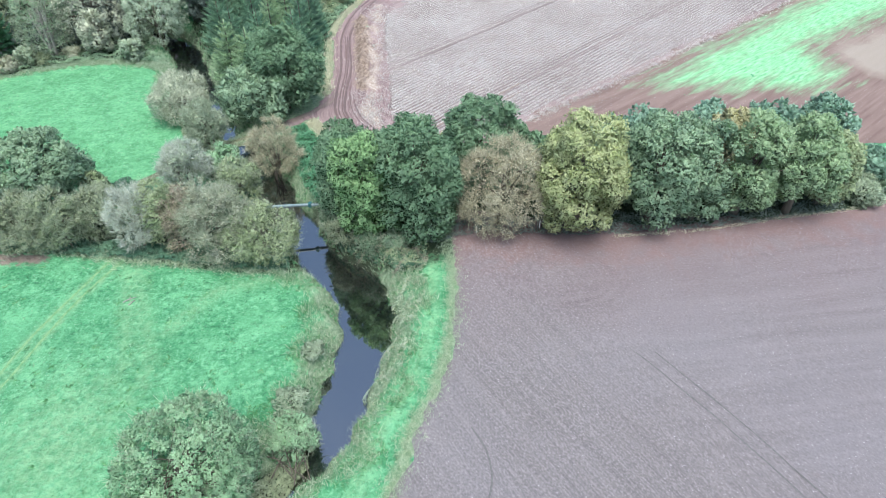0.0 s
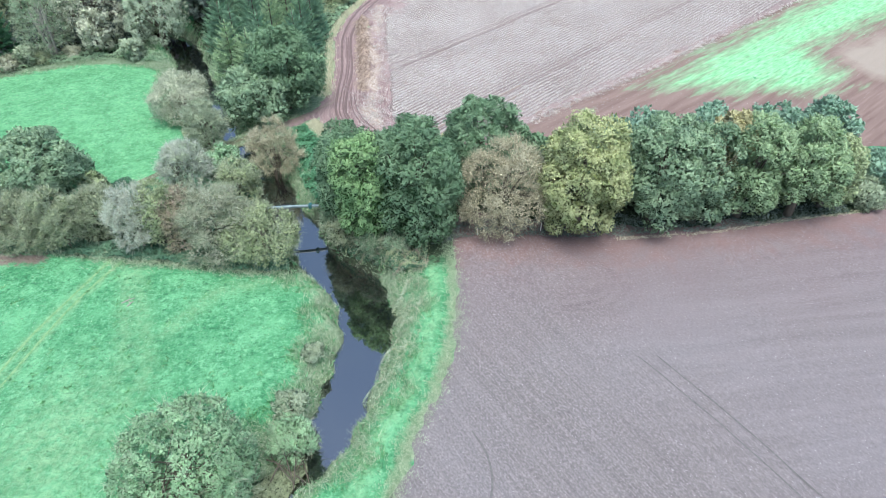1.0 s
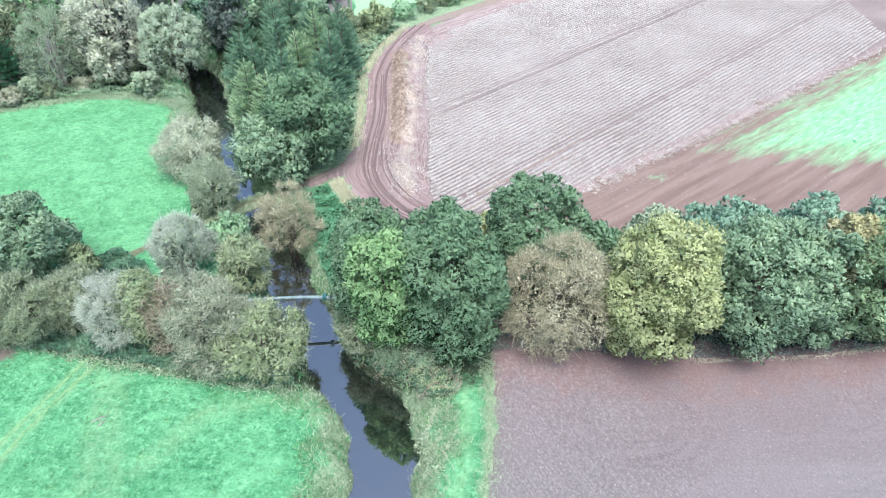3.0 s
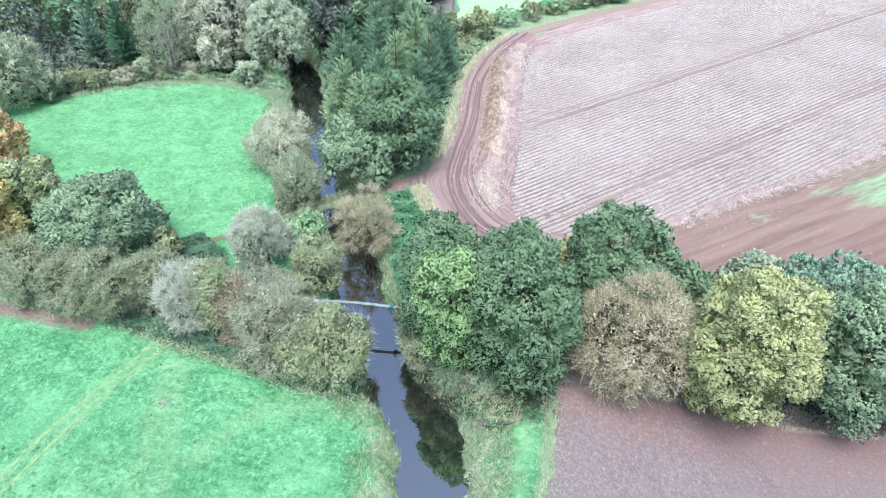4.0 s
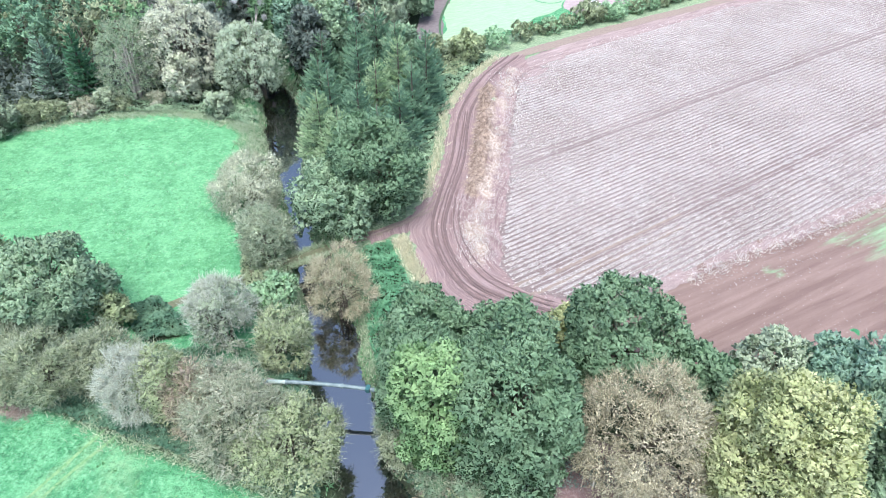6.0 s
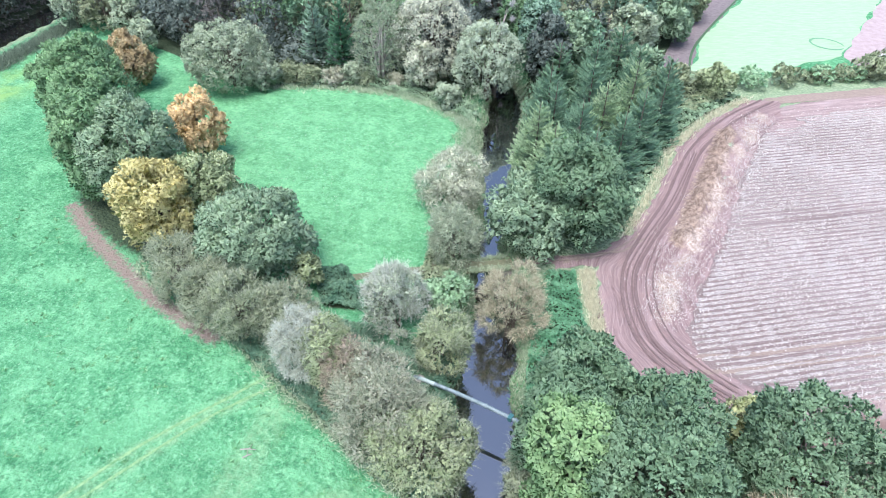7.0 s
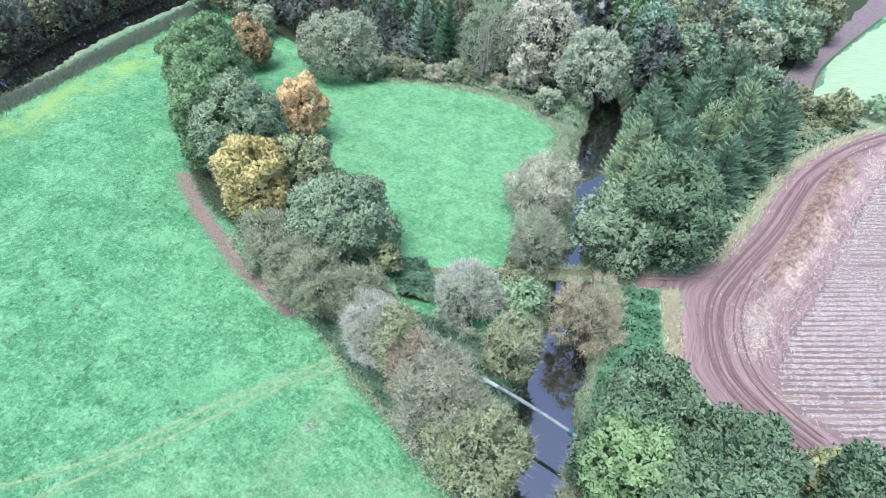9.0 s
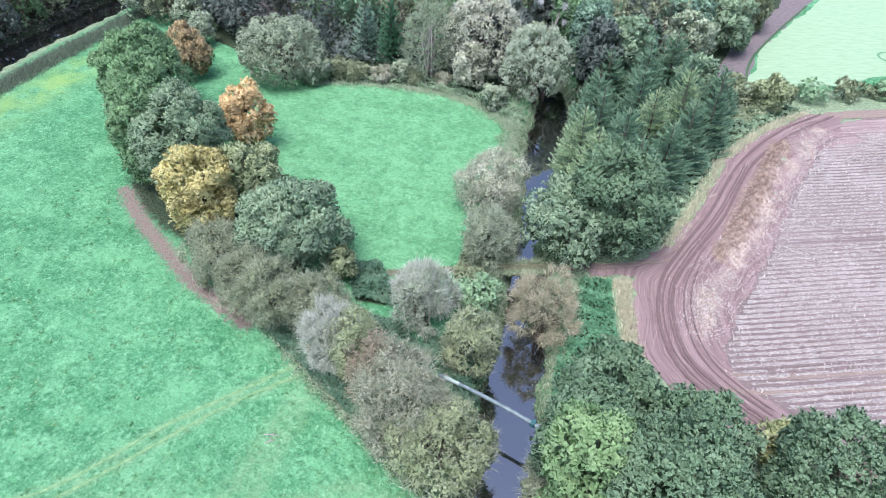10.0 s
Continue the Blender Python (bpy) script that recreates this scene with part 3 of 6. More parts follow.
def build_ground():
    xs = stops((-3000, -400, 200), (-400, -170, 14), (-170, -60, 1.3), (-60, 12, 0.65), (12, 70, 1.3), (70, 170, 5), (170, 400, 20), (400, 3001, 200))
    ys = stops((-3000, -300, 200), (-300, 0, 15), (0, 22, 1.4), (22, 128, 0.75), (128, 215, 2.2), (215, 400, 15), (400, 3001, 200))
    gx, gy = np.meshgrid(xs, ys)
    x, y = gx.ravel(), gy.ravel()
    d = water_gap(x, y)
    z = land(x, y, d)
    nx, ny = len(xs), len(ys)
    i = (np.arange(ny - 1)[:, None] * nx + np.arange(nx - 1)[None]).ravel()
    me = bpy.data.meshes.new("ground")
    me.vertices.add(len(x))
    me.vertices.foreach_set("co", np.stack([x, y, z], -1).ravel().astype(np.float32))
    q = np.stack([i, i + 1, i + nx + 1, i + nx], -1).ravel().astype(np.int32)
    me.loops.add(len(q))
    me.loops.foreach_set("vertex_index", q)
    me.polygons.add(len(i))
    me.polygons.foreach_set("loop_start", np.arange(0, len(q), 4, dtype=np.int32))
    me.polygons.foreach_set("loop_total", np.full(len(i), 4, dtype=np.int32))
    me.polygons.foreach_set("use_smooth", np.ones(len(i), dtype=bool))
    me.update(calc_edges=True)

    def put(name, v):
        me.attributes.new(name, "FLOAT", "POINT").data.foreach_set("value", np.clip(v, 0, 1).astype(np.float32))

    worn = np.zeros(len(x))
    for k, t in enumerate(LEFT_TRAMS):
        w = 0.45 if k < 2 else 1.1
        worn = np.maximum(worn, (0.75 if k < 2 else 0.45) * np.exp(-(off_line(x, y, t, False) / w) ** 2))
    worn = np.maximum(worn, 0.55 * np.exp(-((x + 36) / 7) ** 2 - ((y - 33) / 9) ** 2))
    margin = off_line(x, y, np.array([(-1.6, 60), (-1.2, 54), (-1.3, 48.5), (-2.6, 42.2), (-4, 38), (-6, 34), (-7, 30), (-8.5, 26), (-12, 14)]), False)
    worn = np.maximum(worn, 0.5 * np.exp(-(margin / 0.8) ** 2))
    put("worn", worn)
    # where the far meadow is lightened in colour, as if more skylit
    put("skylit", 0.5 + off_ring(x, y, np.array([(-118, 101), (-105, 101), (-87, 106), (-76, 114), (-62, 117), (-49, 115), (-45, 104), (-46, 96), (-38, 80), (-44, 72), (-66, 76), (-84, 86), (-108, 95)])) / 6)
    far = off_line(x, y, np.array([(-113, 44), (-118, 53), (-122, 64.5), (-126, 75.5), (-129.5, 87)]), False)
    put("sour", np.exp(-(far / 4.6) ** 2) * (x < -95))
    margin = off_line(x, y, np.array([(1.0, 62), (1.3, 54), (1.4, 48.5), (0.1, 42.2), (-1.1, 38), (-2.9, 34), (-3.8, 30), (-5.1, 26), (-9.2, 14)]), False)
    put("rough", np.maximum.reduce([np.where(d < 5, np.clip(1.15 - d / np.where(y > 96, 2.0, 3.6), 0, 1), 0), np.clip(0.95 - margin / 1.8, 0, 1), np.clip(1.6 + off_ring(x, y, TRACK_RING) / 5.0, 0, 1), np.clip(2.2 - off_line(x, y, FIELD_TOP, False) / 5.5, 0, 1)])) 
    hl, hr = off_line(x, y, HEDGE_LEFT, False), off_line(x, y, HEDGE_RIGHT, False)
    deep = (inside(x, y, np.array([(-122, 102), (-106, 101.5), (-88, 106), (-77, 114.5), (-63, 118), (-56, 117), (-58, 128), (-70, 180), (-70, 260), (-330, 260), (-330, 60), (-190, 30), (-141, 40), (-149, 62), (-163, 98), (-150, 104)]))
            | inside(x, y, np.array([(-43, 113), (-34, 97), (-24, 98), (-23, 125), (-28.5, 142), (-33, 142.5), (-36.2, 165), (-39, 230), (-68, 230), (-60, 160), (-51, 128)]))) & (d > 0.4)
    # mask of low growth and of the shade painted under hedges, thickets and trees
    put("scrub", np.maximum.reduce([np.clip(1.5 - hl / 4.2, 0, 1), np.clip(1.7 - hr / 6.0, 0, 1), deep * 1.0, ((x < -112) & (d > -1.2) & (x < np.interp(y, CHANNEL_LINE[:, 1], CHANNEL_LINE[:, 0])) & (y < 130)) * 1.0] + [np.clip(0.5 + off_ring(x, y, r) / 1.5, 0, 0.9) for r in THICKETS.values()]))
    put("litter", np.clip(1.0 - off_line(x, y, LITTER, False) / 2.1, 0, 1))
    put("mud", np.clip(-d * 1.2 + 0.5, 0, 1))
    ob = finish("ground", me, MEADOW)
    tagged(ob, "green grass meadows with rough banks reaching the horizon", "ground", kind="structure")


build_ground()


def patch(name, ring, material, label, lift=0.04, step=1.2, ragged=0.3, seed=1, fields=None, shape=None, category="field"):
    """A piece of ground of its own inside a ragged outline, laid on the land."""
    from mathutils.geometry import delaunay_2d_cdt
    g = np.random.default_rng(seed)
    ring = np.asarray(ring, float)
    edge = []
    for a, b in zip(ring, np.roll(ring, -1, axis=0)):
        n = max(1, int(np.linalg.norm(b - a) / (step * 0.6)))
        t = np.arange(n)[:, None] / n
        edge.append(a + (b - a) * t)
    edge = np.concatenate(edge)
    ragging = g.normal(0, ragged, edge.shape)
    ragging = (ragging + np.roll(ragging, 1, 0) + np.roll(ragging, 2, 0)) / 1.8
    edge = edge + ragging
    lo, hi = ring.min(0), ring.max(0)
    px, py = np.meshgrid(np.arange(lo[0], hi[0], step), np.arange(lo[1], hi[1], step))
    px, py = px.ravel() + g.uniform(-0.3, 0.3, px.size) * step, py.ravel() + g.uniform(-0.3, 0.3, px.size) * step
    keep = off_ring(px, py, edge) > step * 0.45
    pts = np.concatenate([edge, np.stack([px[keep], py[keep]], -1)])
    n = len(edge)
    v, _, f, _, _, _ = delaunay_2d_cdt([Vector(p) for p in pts], [], [list(range(n))], 1, 1e-5)
    v = np.array([tuple(p) for p in v])
    z = land(v[:, 0], v[:, 1]) + lift
    if shape is not None:
        z = z + shape(v[:, 0], v[:, 1])
    me = mesh_of(name, np.column_stack([v, z]), f, True)
    for key, fn in (fields or {}).items():
        me.attributes.new(key, "FLOAT", "POINT").data.foreach_set("value", (np.clip(fn(v[:, 0], v[:, 1]), 0, 1) if key not in ("lane", "run") else fn(v[:, 0], v[:, 1])).astype(np.float32))
    return tagged(finish(name, me, material), label, category, kind="structure")


def ribbon(name, line, width, material, label, lift=0.07, seed=1, category="track", dip=0.0):
    """A narrow strip along a line."""
    c = smooth_line(line, 0.8)
    g = np.random.default_rng(seed)
    d = unit(np.gradient(c[:, :2], axis=0))
    n = np.stack([-d[:, 1], d[:, 0]], -1)
    w = width / 2 * (1 + 0.08 * g.normal(0, 1, len(c)))
    w[0] = w[-1] = 0.05
    rows = []
    for s, drop in ((-1, 0), (-0.4, dip), (0.4, dip), (1, 0)):
        p = c[:, :2] + n * (s * w)[:, None]
        rows.append(np.column_stack([p, land(p[:, 0], p[:, 1]) + lift - drop]))
    v = np.stack(rows, 1).reshape(-1, 3)
    f = [(4 * i + k, 4 * i + k + 1, 4 * i + k + 5, 4 * i + k + 4) for i in range(len(c) - 1) for k in range(3)]
    return tagged(finish(name, mesh_of(name, v, f, True), material), label, category, kind="structure")


def rumple(x, y, scale, depth):
    """Uneven lumps of the ground."""
    return np.array([depth * noise.fractal((a * scale, b * scale, 3.0), 0.8, 2.0, 4) for a, b in zip(x, y)])


# ---- fields ----
PRESSED = plain_material("flattened_grass", (0.085, 0.235, 0.095), (0.27, 0.42, 0.21), 1.6, 0.85)
for k in (0, 1):
    line = np.column_stack([LEFT_TRAMS[k], np.zeros(len(LEFT_TRAMS[k]))])
    ribbon("tyre_track", line, 0.3, PRESSED, "flattened yellowing wheel track in the meadow", 0.045, 80 + k)
PLOUGH_RING = np.array([(0.6, 66.5), (1.0, 61.5), (1.5, 54), (1.6, 48.5), (0.3, 42.2), (-0.9, 38), (-2.7, 34), (-3.6, 30), (-4.9, 26), (-9, 14), (-18, -5), (-30, -70), (170, -70),
                        (170, 92), (60, 69.3), (49, 67), (40, 66.2), (30, 65), (20, 64.5), (12, 66.5), (4.8, 68)])
hedge_edge = np.array([(1, 63), (12, 63), (22, 63), (34, 65), (60, 69)])
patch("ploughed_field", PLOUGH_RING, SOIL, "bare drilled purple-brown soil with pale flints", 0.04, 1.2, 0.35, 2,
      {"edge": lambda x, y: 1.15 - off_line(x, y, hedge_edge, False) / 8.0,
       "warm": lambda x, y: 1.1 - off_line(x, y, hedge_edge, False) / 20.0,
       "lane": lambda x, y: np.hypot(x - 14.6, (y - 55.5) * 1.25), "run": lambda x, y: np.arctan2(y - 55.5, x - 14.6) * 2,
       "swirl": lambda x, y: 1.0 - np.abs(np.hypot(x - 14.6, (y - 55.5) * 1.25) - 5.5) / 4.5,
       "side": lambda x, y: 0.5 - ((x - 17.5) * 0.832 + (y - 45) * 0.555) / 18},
      lambda x, y: 0.03 * np.sin(1.9 * x + 0.5 * y) * np.sin(0.7 * y))
for a, b in (((20.2, 43.5), (31.2, 27.0)), ((22.2, 43.5), (33.0, 27.0))):
    ribbon("wheel_mark", [(*a, 0), ((a[0] + b[0]) / 2 + 0.3, (a[1] + b[1]) / 2, 0), (*b, 0), (b[0] + 9, b[1] - 14, 0)], 0.17, WHEELMARK, "dark narrow tyre mark in bare soil", 0.075, 3)
ribbon("wheel_mark", [(2.6, 34.5, 0), (3.9, 32, 0), (4.2, 29, 0), (3.2, 26, 0), (0, 21, 0)], 0.2, WHEELMARK, "dark curved tyre mark in bare soil", 0.075, 4)

STUBBLE_RING = np.array([(-14, 137.4), (-13.1, 123.4), (-11.3, 108.3), (-10.4, 96), (-9.5, 89), (-6, 84.8), (5, 85), (13.9, 92), (24.4, 100.6), (40, 113), (52.9, 124), (110, 172),
                         (120, 255), (94, 256.6), (36.2, 198.6), (9.4, 173.4), (-3.7, 160.4), (-12.2, 148.8)])
stubble_head = np.array([(-12.6, 140), (-9, 149), (-2.4, 157), (10.5, 170), (37, 195), (95, 255)])
stubble_field = patch("stubble_field", STUBBLE_RING, STUBBLE, "harvested maize field with pale stubble in straight rows", 0.05, 1.5, 0.3, 5,
      {"edge": lambda x, y: np.maximum(1.2 - off_line(x, y, stubble_head, False) / 6, 0.9 - off_line(x, y, np.array([(5, 86), (52, 123), (110, 171)]), False) / 4)})

RED_RING = np.array([(3, 86.2), (12.3, 93.3), (22.8, 102), (38.4, 114.4), (51.3, 125.4), (108.4, 173.4), (260, 200), (260, 110), (150, 100), (60, 84), (43, 82), (17, 80), (3, 78), (-6, 81)])
CROP_RING = np.array([(34, 104), (50.4, 119), (78.7, 144), (110, 168), (150, 175), (94.6, 134.5), (72.9, 120.3), (74.4, 107), (65, 101.3), (51.6, 102)])
patch("red_soil_margin", RED_RING, RED, "reddish bare soil with patches of sprouting green crop", 0.035, 1.8, 0.3, 6,
      {"green": lambda x, y: np.maximum(0.40 + off_ring(x, y, CROP_RING) / 13, 0.85 - np.hypot((x - 23.9) * 0.75, y - 95.8) / 1.6), "pale": lambda x, y: 0.45 + off_ring(x, y, np.array([(75, 119), (96, 133), (160, 150), (160, 106), (78, 107)])) / 9})

MAIN_RUT = np.array([(-14.6, 150, 0), (-18.0, 139, 0), (-19.3, 126, 0), (-17.7, 112, 0), (-17.4, 102, 0), (-16.6, 94.5, 0), (-13.2, 88, 0), (-8.6, 84.3, 0), (-1, 82.8, 0)])


def along(x, y):
    """How far beside the track's main line a place lies, and how far along it."""
    c = smooth_line(MAIN_RUT, 1.0)
    d = np.hypot(x[:, None] - c[None, :, 0], y[:, None] - c[None, :, 1])
    k = np.minimum(d.argmin(1), len(c) - 2)
    e = unit(c[k + 1, :2] - c[k, :2])
    s = np.concatenate([[0], np.cumsum(np.linalg.norm(np.diff(c[:, :2], axis=0), axis=1))])
    w = np.stack([x, y], -1) - c[k, :2]
    return e[:, 0] * w[:, 1] - e[:, 1] * w[:, 0], s[k] + (w * e).sum(-1)


mound_line = np.array([(-17.2, 134), (-16.2, 126), (-15.2, 117.5), (-14.3, 109), (-13.7, 104.5)])
straw_line = np.array([(-14.2, 143), (-13.8, 131), (-13.0, 119), (-12.3, 108), (-12.4, 98), (-10.8, 90.5)])
patch("dirt_track", TRACK_RING, TRACK, "churned reddish-brown earth track beside the stubble", 0.10, 0.7, 0.25, 7,
      {"straw": lambda x, y: 0.80 - off_line(x, y, straw_line, False) / 2.6 + rumple(x, y, 0.35, 0.7), "mound": lambda x, y: np.exp(-(off_line(x, y, mound_line, False) / 2.0) ** 2), "lane": lambda x, y: along(x, y)[0], "run": lambda x, y: along(x, y)[1]},
      lambda x, y: 1.5 * np.exp(-(off_line(x, y, mound_line, False) / np.where(x < np.interp(y, mound_line[::-1, 1], mound_line[::-1, 0]), 0.8, 1.9)) ** 2) * (0.6 + rumple(x, y, 0.55, 1.1)) + rumple(x, y, 0.9, 0.09))
for k, o in enumerate((-1.1, 0.75)):
    bend = MAIN_RUT.copy()
    bend[:, 0] += o * np.array([1, 0.9, 0.9, 1, 0.9, 0.8, 0.6, 0.3, 0.0])
    bend[:, 1] += o * np.array([0.3, 0, 0, 0, 0, 0.3, 0.7, 0.9, 1.0])
    ribbon("wheel_rut", bend, 0.42, RUT, "wet dark tyre rut in red mud", 0.19, 20 + k, dip=0.03)
for k, o in enumerate((-0.35, 0.2, 1.6, 2.3)):
    bend = MAIN_RUT[2:].copy()
    bend[:, 0] += o * np.array([0.6, 0.7, 0.8, 1.1, 1.0, 0.8, 0.0])
    bend[:, 1] += o * np.array([0, 0, 0, 0.3, 0.7, 0.9, 1.0])
    ribbon("wheel_rut", bend[(0 if k < 2 else 2):], 0.2, RUT, "narrow dark tyre rut in red mud", 0.165, 50 + k, dip=0.02)
for k, o in enumerate((-0.8, 0.7)):
    ribbon("wheel_rut", [(-18.2 + 0.6 * o, 102, 0), (-19.4 + 0.5 * o, 98, 0), (-21.6, 95.2 + 0.5 * o, 0), (-26, 91.0 + 0.5 * o, 0)], 0.3, PATHMUD, "smooth pale tyre rut in red earth", 0.17, 30 + k, dip=0.02)
    ribbon("wheel_mark", [(-6, 85.3 + 1.7 * o, 0), (-1.5, 89.0 + 1.7 * o, 0), (6, 96 + 1.7 * o, 0), (14, 104 + 1.7 * o, 0)], 0.6, PATHMUD, "reddish tyre mark through maize stubble", 0.1, 33 + k)
ribbon("footpath", [(-21, 95, 0), (-26, 91, 0), (-29.5, 88, 0)], 1.5, PATHMUD, "worn earth path leading from track to bridge", 0.09, 40)
ribbon("footpath", [(-36.5, 81.5, 0), (-40, 78.5, 0), (-44, 74, 0)], 1.2, GREENWAY, "worn grassy path leading from bridge into meadow", 0.05, 41)
ribbon("field_road", [(-15, 149, 0), (-11, 153.5, 0), (-3, 161.5, 0), (10.5, 174.5, 0), (38, 200, 0), (95, 258, 0)], 2.6, PATHMUD, "pale earth road along the far hedge", 0.07, 42)
patch("crop_field", np.array([(-28.6, 150.5), (-32.5, 168.5), (-33, 230), (-6, 230), (-8, 177), (-18, 161)]), CROP, "bright mint-green young crop", 0.05, 2.5, 0.3, 8)
patch("earth_yard", np.array([(-7.6, 176.5), (-5.6, 230), (70, 250), (12, 184), (-3, 171)]), PADDOCK, "pale trodden earth yard behind a hedge", 0.05, 3, 0.3, 9)
patch("lane", np.array([(-29.6, 143), (-34, 143.5), (-37, 163), (-40, 230), (-33.6, 230), (-33, 168), (-29, 150.8)]), LANE, "shaded earth lane beside the wood", 0.055, 1.5, 0.25, 10, category="lane")

# ---- water ----
for name, curve, level, label in (("river", RIVER_CURVE, WATER, "narrow dark river reflecting the sky"), ("channel", CHANNEL_CURVE, CHANNEL, "dark still water channel below a wood")):
    d = unit(np.gradient(curve[:, :2], axis=0))
    n = np.stack([-d[:, 1], d[:, 0]], -1)
    v = []
    for s in (-1, 1):
        p = curve[:, :2] + n * (s * (curve[:, 2] + 1.2))[:, None]
        v.append(np.column_stack([p, np.full(len(p), level)]))
    v = np.stack(v, 1).reshape(-1, 3)
    f = [(2 * i, 2 * i + 1, 2 * i + 3, 2 * i + 2) for i in range(len(curve) - 1)]
    tagged(finish(name, mesh_of(name, v, f), RIVER), label, "water", kind="structure")


# ---- trees ----
def crown(g, r, top, low, n, size, round_=2.4, thin=0.55, droop=0.0, bough=None):
    """Leaves in small tufts on the boughs that bulge out of a rounded crown, with shaded gaps between the boughs."""
    mid, half = (top + low) / 2, (top - low) / 2
    R = bough or 0.48 * r ** 0.7
    area = 2 * math.pi * r * r + 2 * math.pi * r * (top - low)
    m = int(10 + 0.30 * area / R ** 2)
    d = unit(g.normal(size=(m * 2, 3)))
    d = d[d[:, 2] > -0.75][:m]
    e = np.where(d[:, 2] < 0, 2.7, round_)
    k = (np.abs(d[:, 0]) ** e + np.abs(d[:, 1]) ** e + np.abs(d[:, 2]) ** e) ** (-1 / e)
    w = np.arctan2(d[:, 1], d[:, 0])
    wob = 1 + 0.06 * np.sin(3 * w + g.uniform(0, 6)) + 0.05 * np.sin(5 * w + 2 * d[:, 2] + g.uniform(0, 6))
    deep = np.where(g.random(len(d)) < 0.22, g.uniform(1.4, 2.3, len(d)), g.uniform(0.4, 1.35, len(d)))
    c = d * k[:, None] * (r, r, half)
    c[:, :2] *= np.where(d[:, 2] > 0, wob, 0.96)[:, None]
    c = c - unit(c) * np.minimum(R * deep, 0.75 * np.linalg.norm(c, axis=1))[:, None] + (0, 0, mid)
    rc = R * g.uniform(0.7, 1.3, len(c))
    want = max(n // 9, 12)
    pick = g.integers(0, len(c), int(want * 2.2))
    out = unit(g.normal(size=(len(pick), 3)) + 0.75 * d[pick] + (0, 0, 0.45))
    pos = c[pick] + out * (rc[pick] * g.uniform(0.76, 1.14, len(pick)))[:, None]
    hid = np.zeros(len(pick), bool)
    for j in range(len(c)):
        hid |= ((pos - c[j]) ** 2).sum(-1) < (0.8 * rc[j]) ** 2
    ok = np.nonzero(~hid | (g.random(len(pick)) < 0.15))[0][:want]
    pick, out, pos = pick[ok], out[ok], pos[ok]
    pos[:, 2] = np.maximum(pos[:, 2], low * 0.4 + 0.15 + g.random(len(pos)) * 0.6)
    grow = r / np.quantile(np.hypot(pos[:, 0], pos[:, 1]), 0.93)
    rise = (top - low) / (np.quantile(pos[:, 2], 0.985) - low)
    for v in (pos, c):
        v[:, :2] *= grow
        v[:, 2] = low + (v[:, 2] - low) * np.where(v[:, 2] > low, rise, 1)
    k = np.arange(n) % len(pos)
    way = unit(0.85 * out[k] + 0.75 * g.normal(size=(n, 3)) + (0, 0, 0.3 - droop))
    side = unit(np.cross(way, np.array([0, 0, 1.0]) + 0.45 * g.normal(size=(n, 3))))
    s = size * g.uniform(0.65, 1.3, n)[:, None]
    within = (g.random(n) < 0.24)[:, None]
    s = np.where(within, 1.9 * s, s)
    foot = np.where(within, pos[k] - out[k] * R * g.uniform(0.2, 0.5, (n, 1)), pos[k]) + way * s * g.uniform(0.1, 1.1, (n, 1))
    q = np.stack([foot - side * s * thin, foot + side * s * thin, foot + way * s * 1.15], 1)
    leafy = np.cross(side, way) * np.sign((np.cross(side, way) * out[k]).sum(-1))[:, None]
    face = unit(0.82 * out[k] + 0.08 * way + 0.10 * leafy + (0, 0, 0.36))
    return q, c, face, pos, out


def twigs(g, pos, out, n, length=0.7, width=0.015):
    """Fine bare shoots that stand out from the boughs, each forking once."""
    n = n // 2
    pick = g.integers(0, len(pos), n)
    base = pos[pick] - out[pick] * 0.25 + g.normal(0, 0.16, (n, 3))
    d = unit(out[pick] + 0.38 * g.normal(size=(n, 3)) + (0, 0, 0.3))
    L = length * g.uniform(0.5, 1.4, n)[:, None]
    rows = []
    for k in range(2):
        e = d if k == 0 else unit(d + 0.6 * g.normal(size=(n, 3)))
        a = base if k == 0 else base + d * L * 0.35
        s = unit(np.cross(e, g.normal(size=(n, 3)))) * width
        rows.append(np.stack([a - s, a + s, a + e * L + s * 0.4, a + e * L - s * 0.4], 1))
    q = np.concatenate(rows)
    q[:, :, 2] = np.maximum(q[:, :, 2], 0.05)
    return q


def limbs(g, c, top, low, thick, count, stems=1):
    """Each stem with its own limbs, as vertices and faces."""
    every = []
    for k in range(stems):
        verts, faces = [], []
        w = g.uniform(0, 6.28)
        foot = Vector((0.35 * k * math.cos(w), 0.35 * k * math.sin(w), -0.15))
        lean = Vector((g.normal(0, 0.25), g.normal(0, 0.25), 0)) * (1 + k)
        fork = foot + Vector((0, 0, low + 0.22 * (top - low))) + lean * 0.5
        head = foot + Vector((0, 0, low + 0.72 * (top - low))) + lean
        tube(verts, faces, [foot, foot.lerp(fork, 0.5), fork, head], [thick * 1.3, thick, thick * 0.8, thick * 0.2], 8)
        for j in g.choice(len(c), min(count, len(c)), replace=False):
            end = Vector(c[j])
            a = fork.lerp(head, g.uniform(0, 0.6))
            m = a.lerp(end, 0.5) + Vector((0, 0, g.uniform(0, 0.8)))
            first = len(verts)
            tube(verts, faces, [a, m, end], [thick * 0.4, thick * 0.24, thick * 0.07], 5)
            faces.append((16 + len(faces) % 8, first, first + 1))
        every.append((verts, faces))
    return every


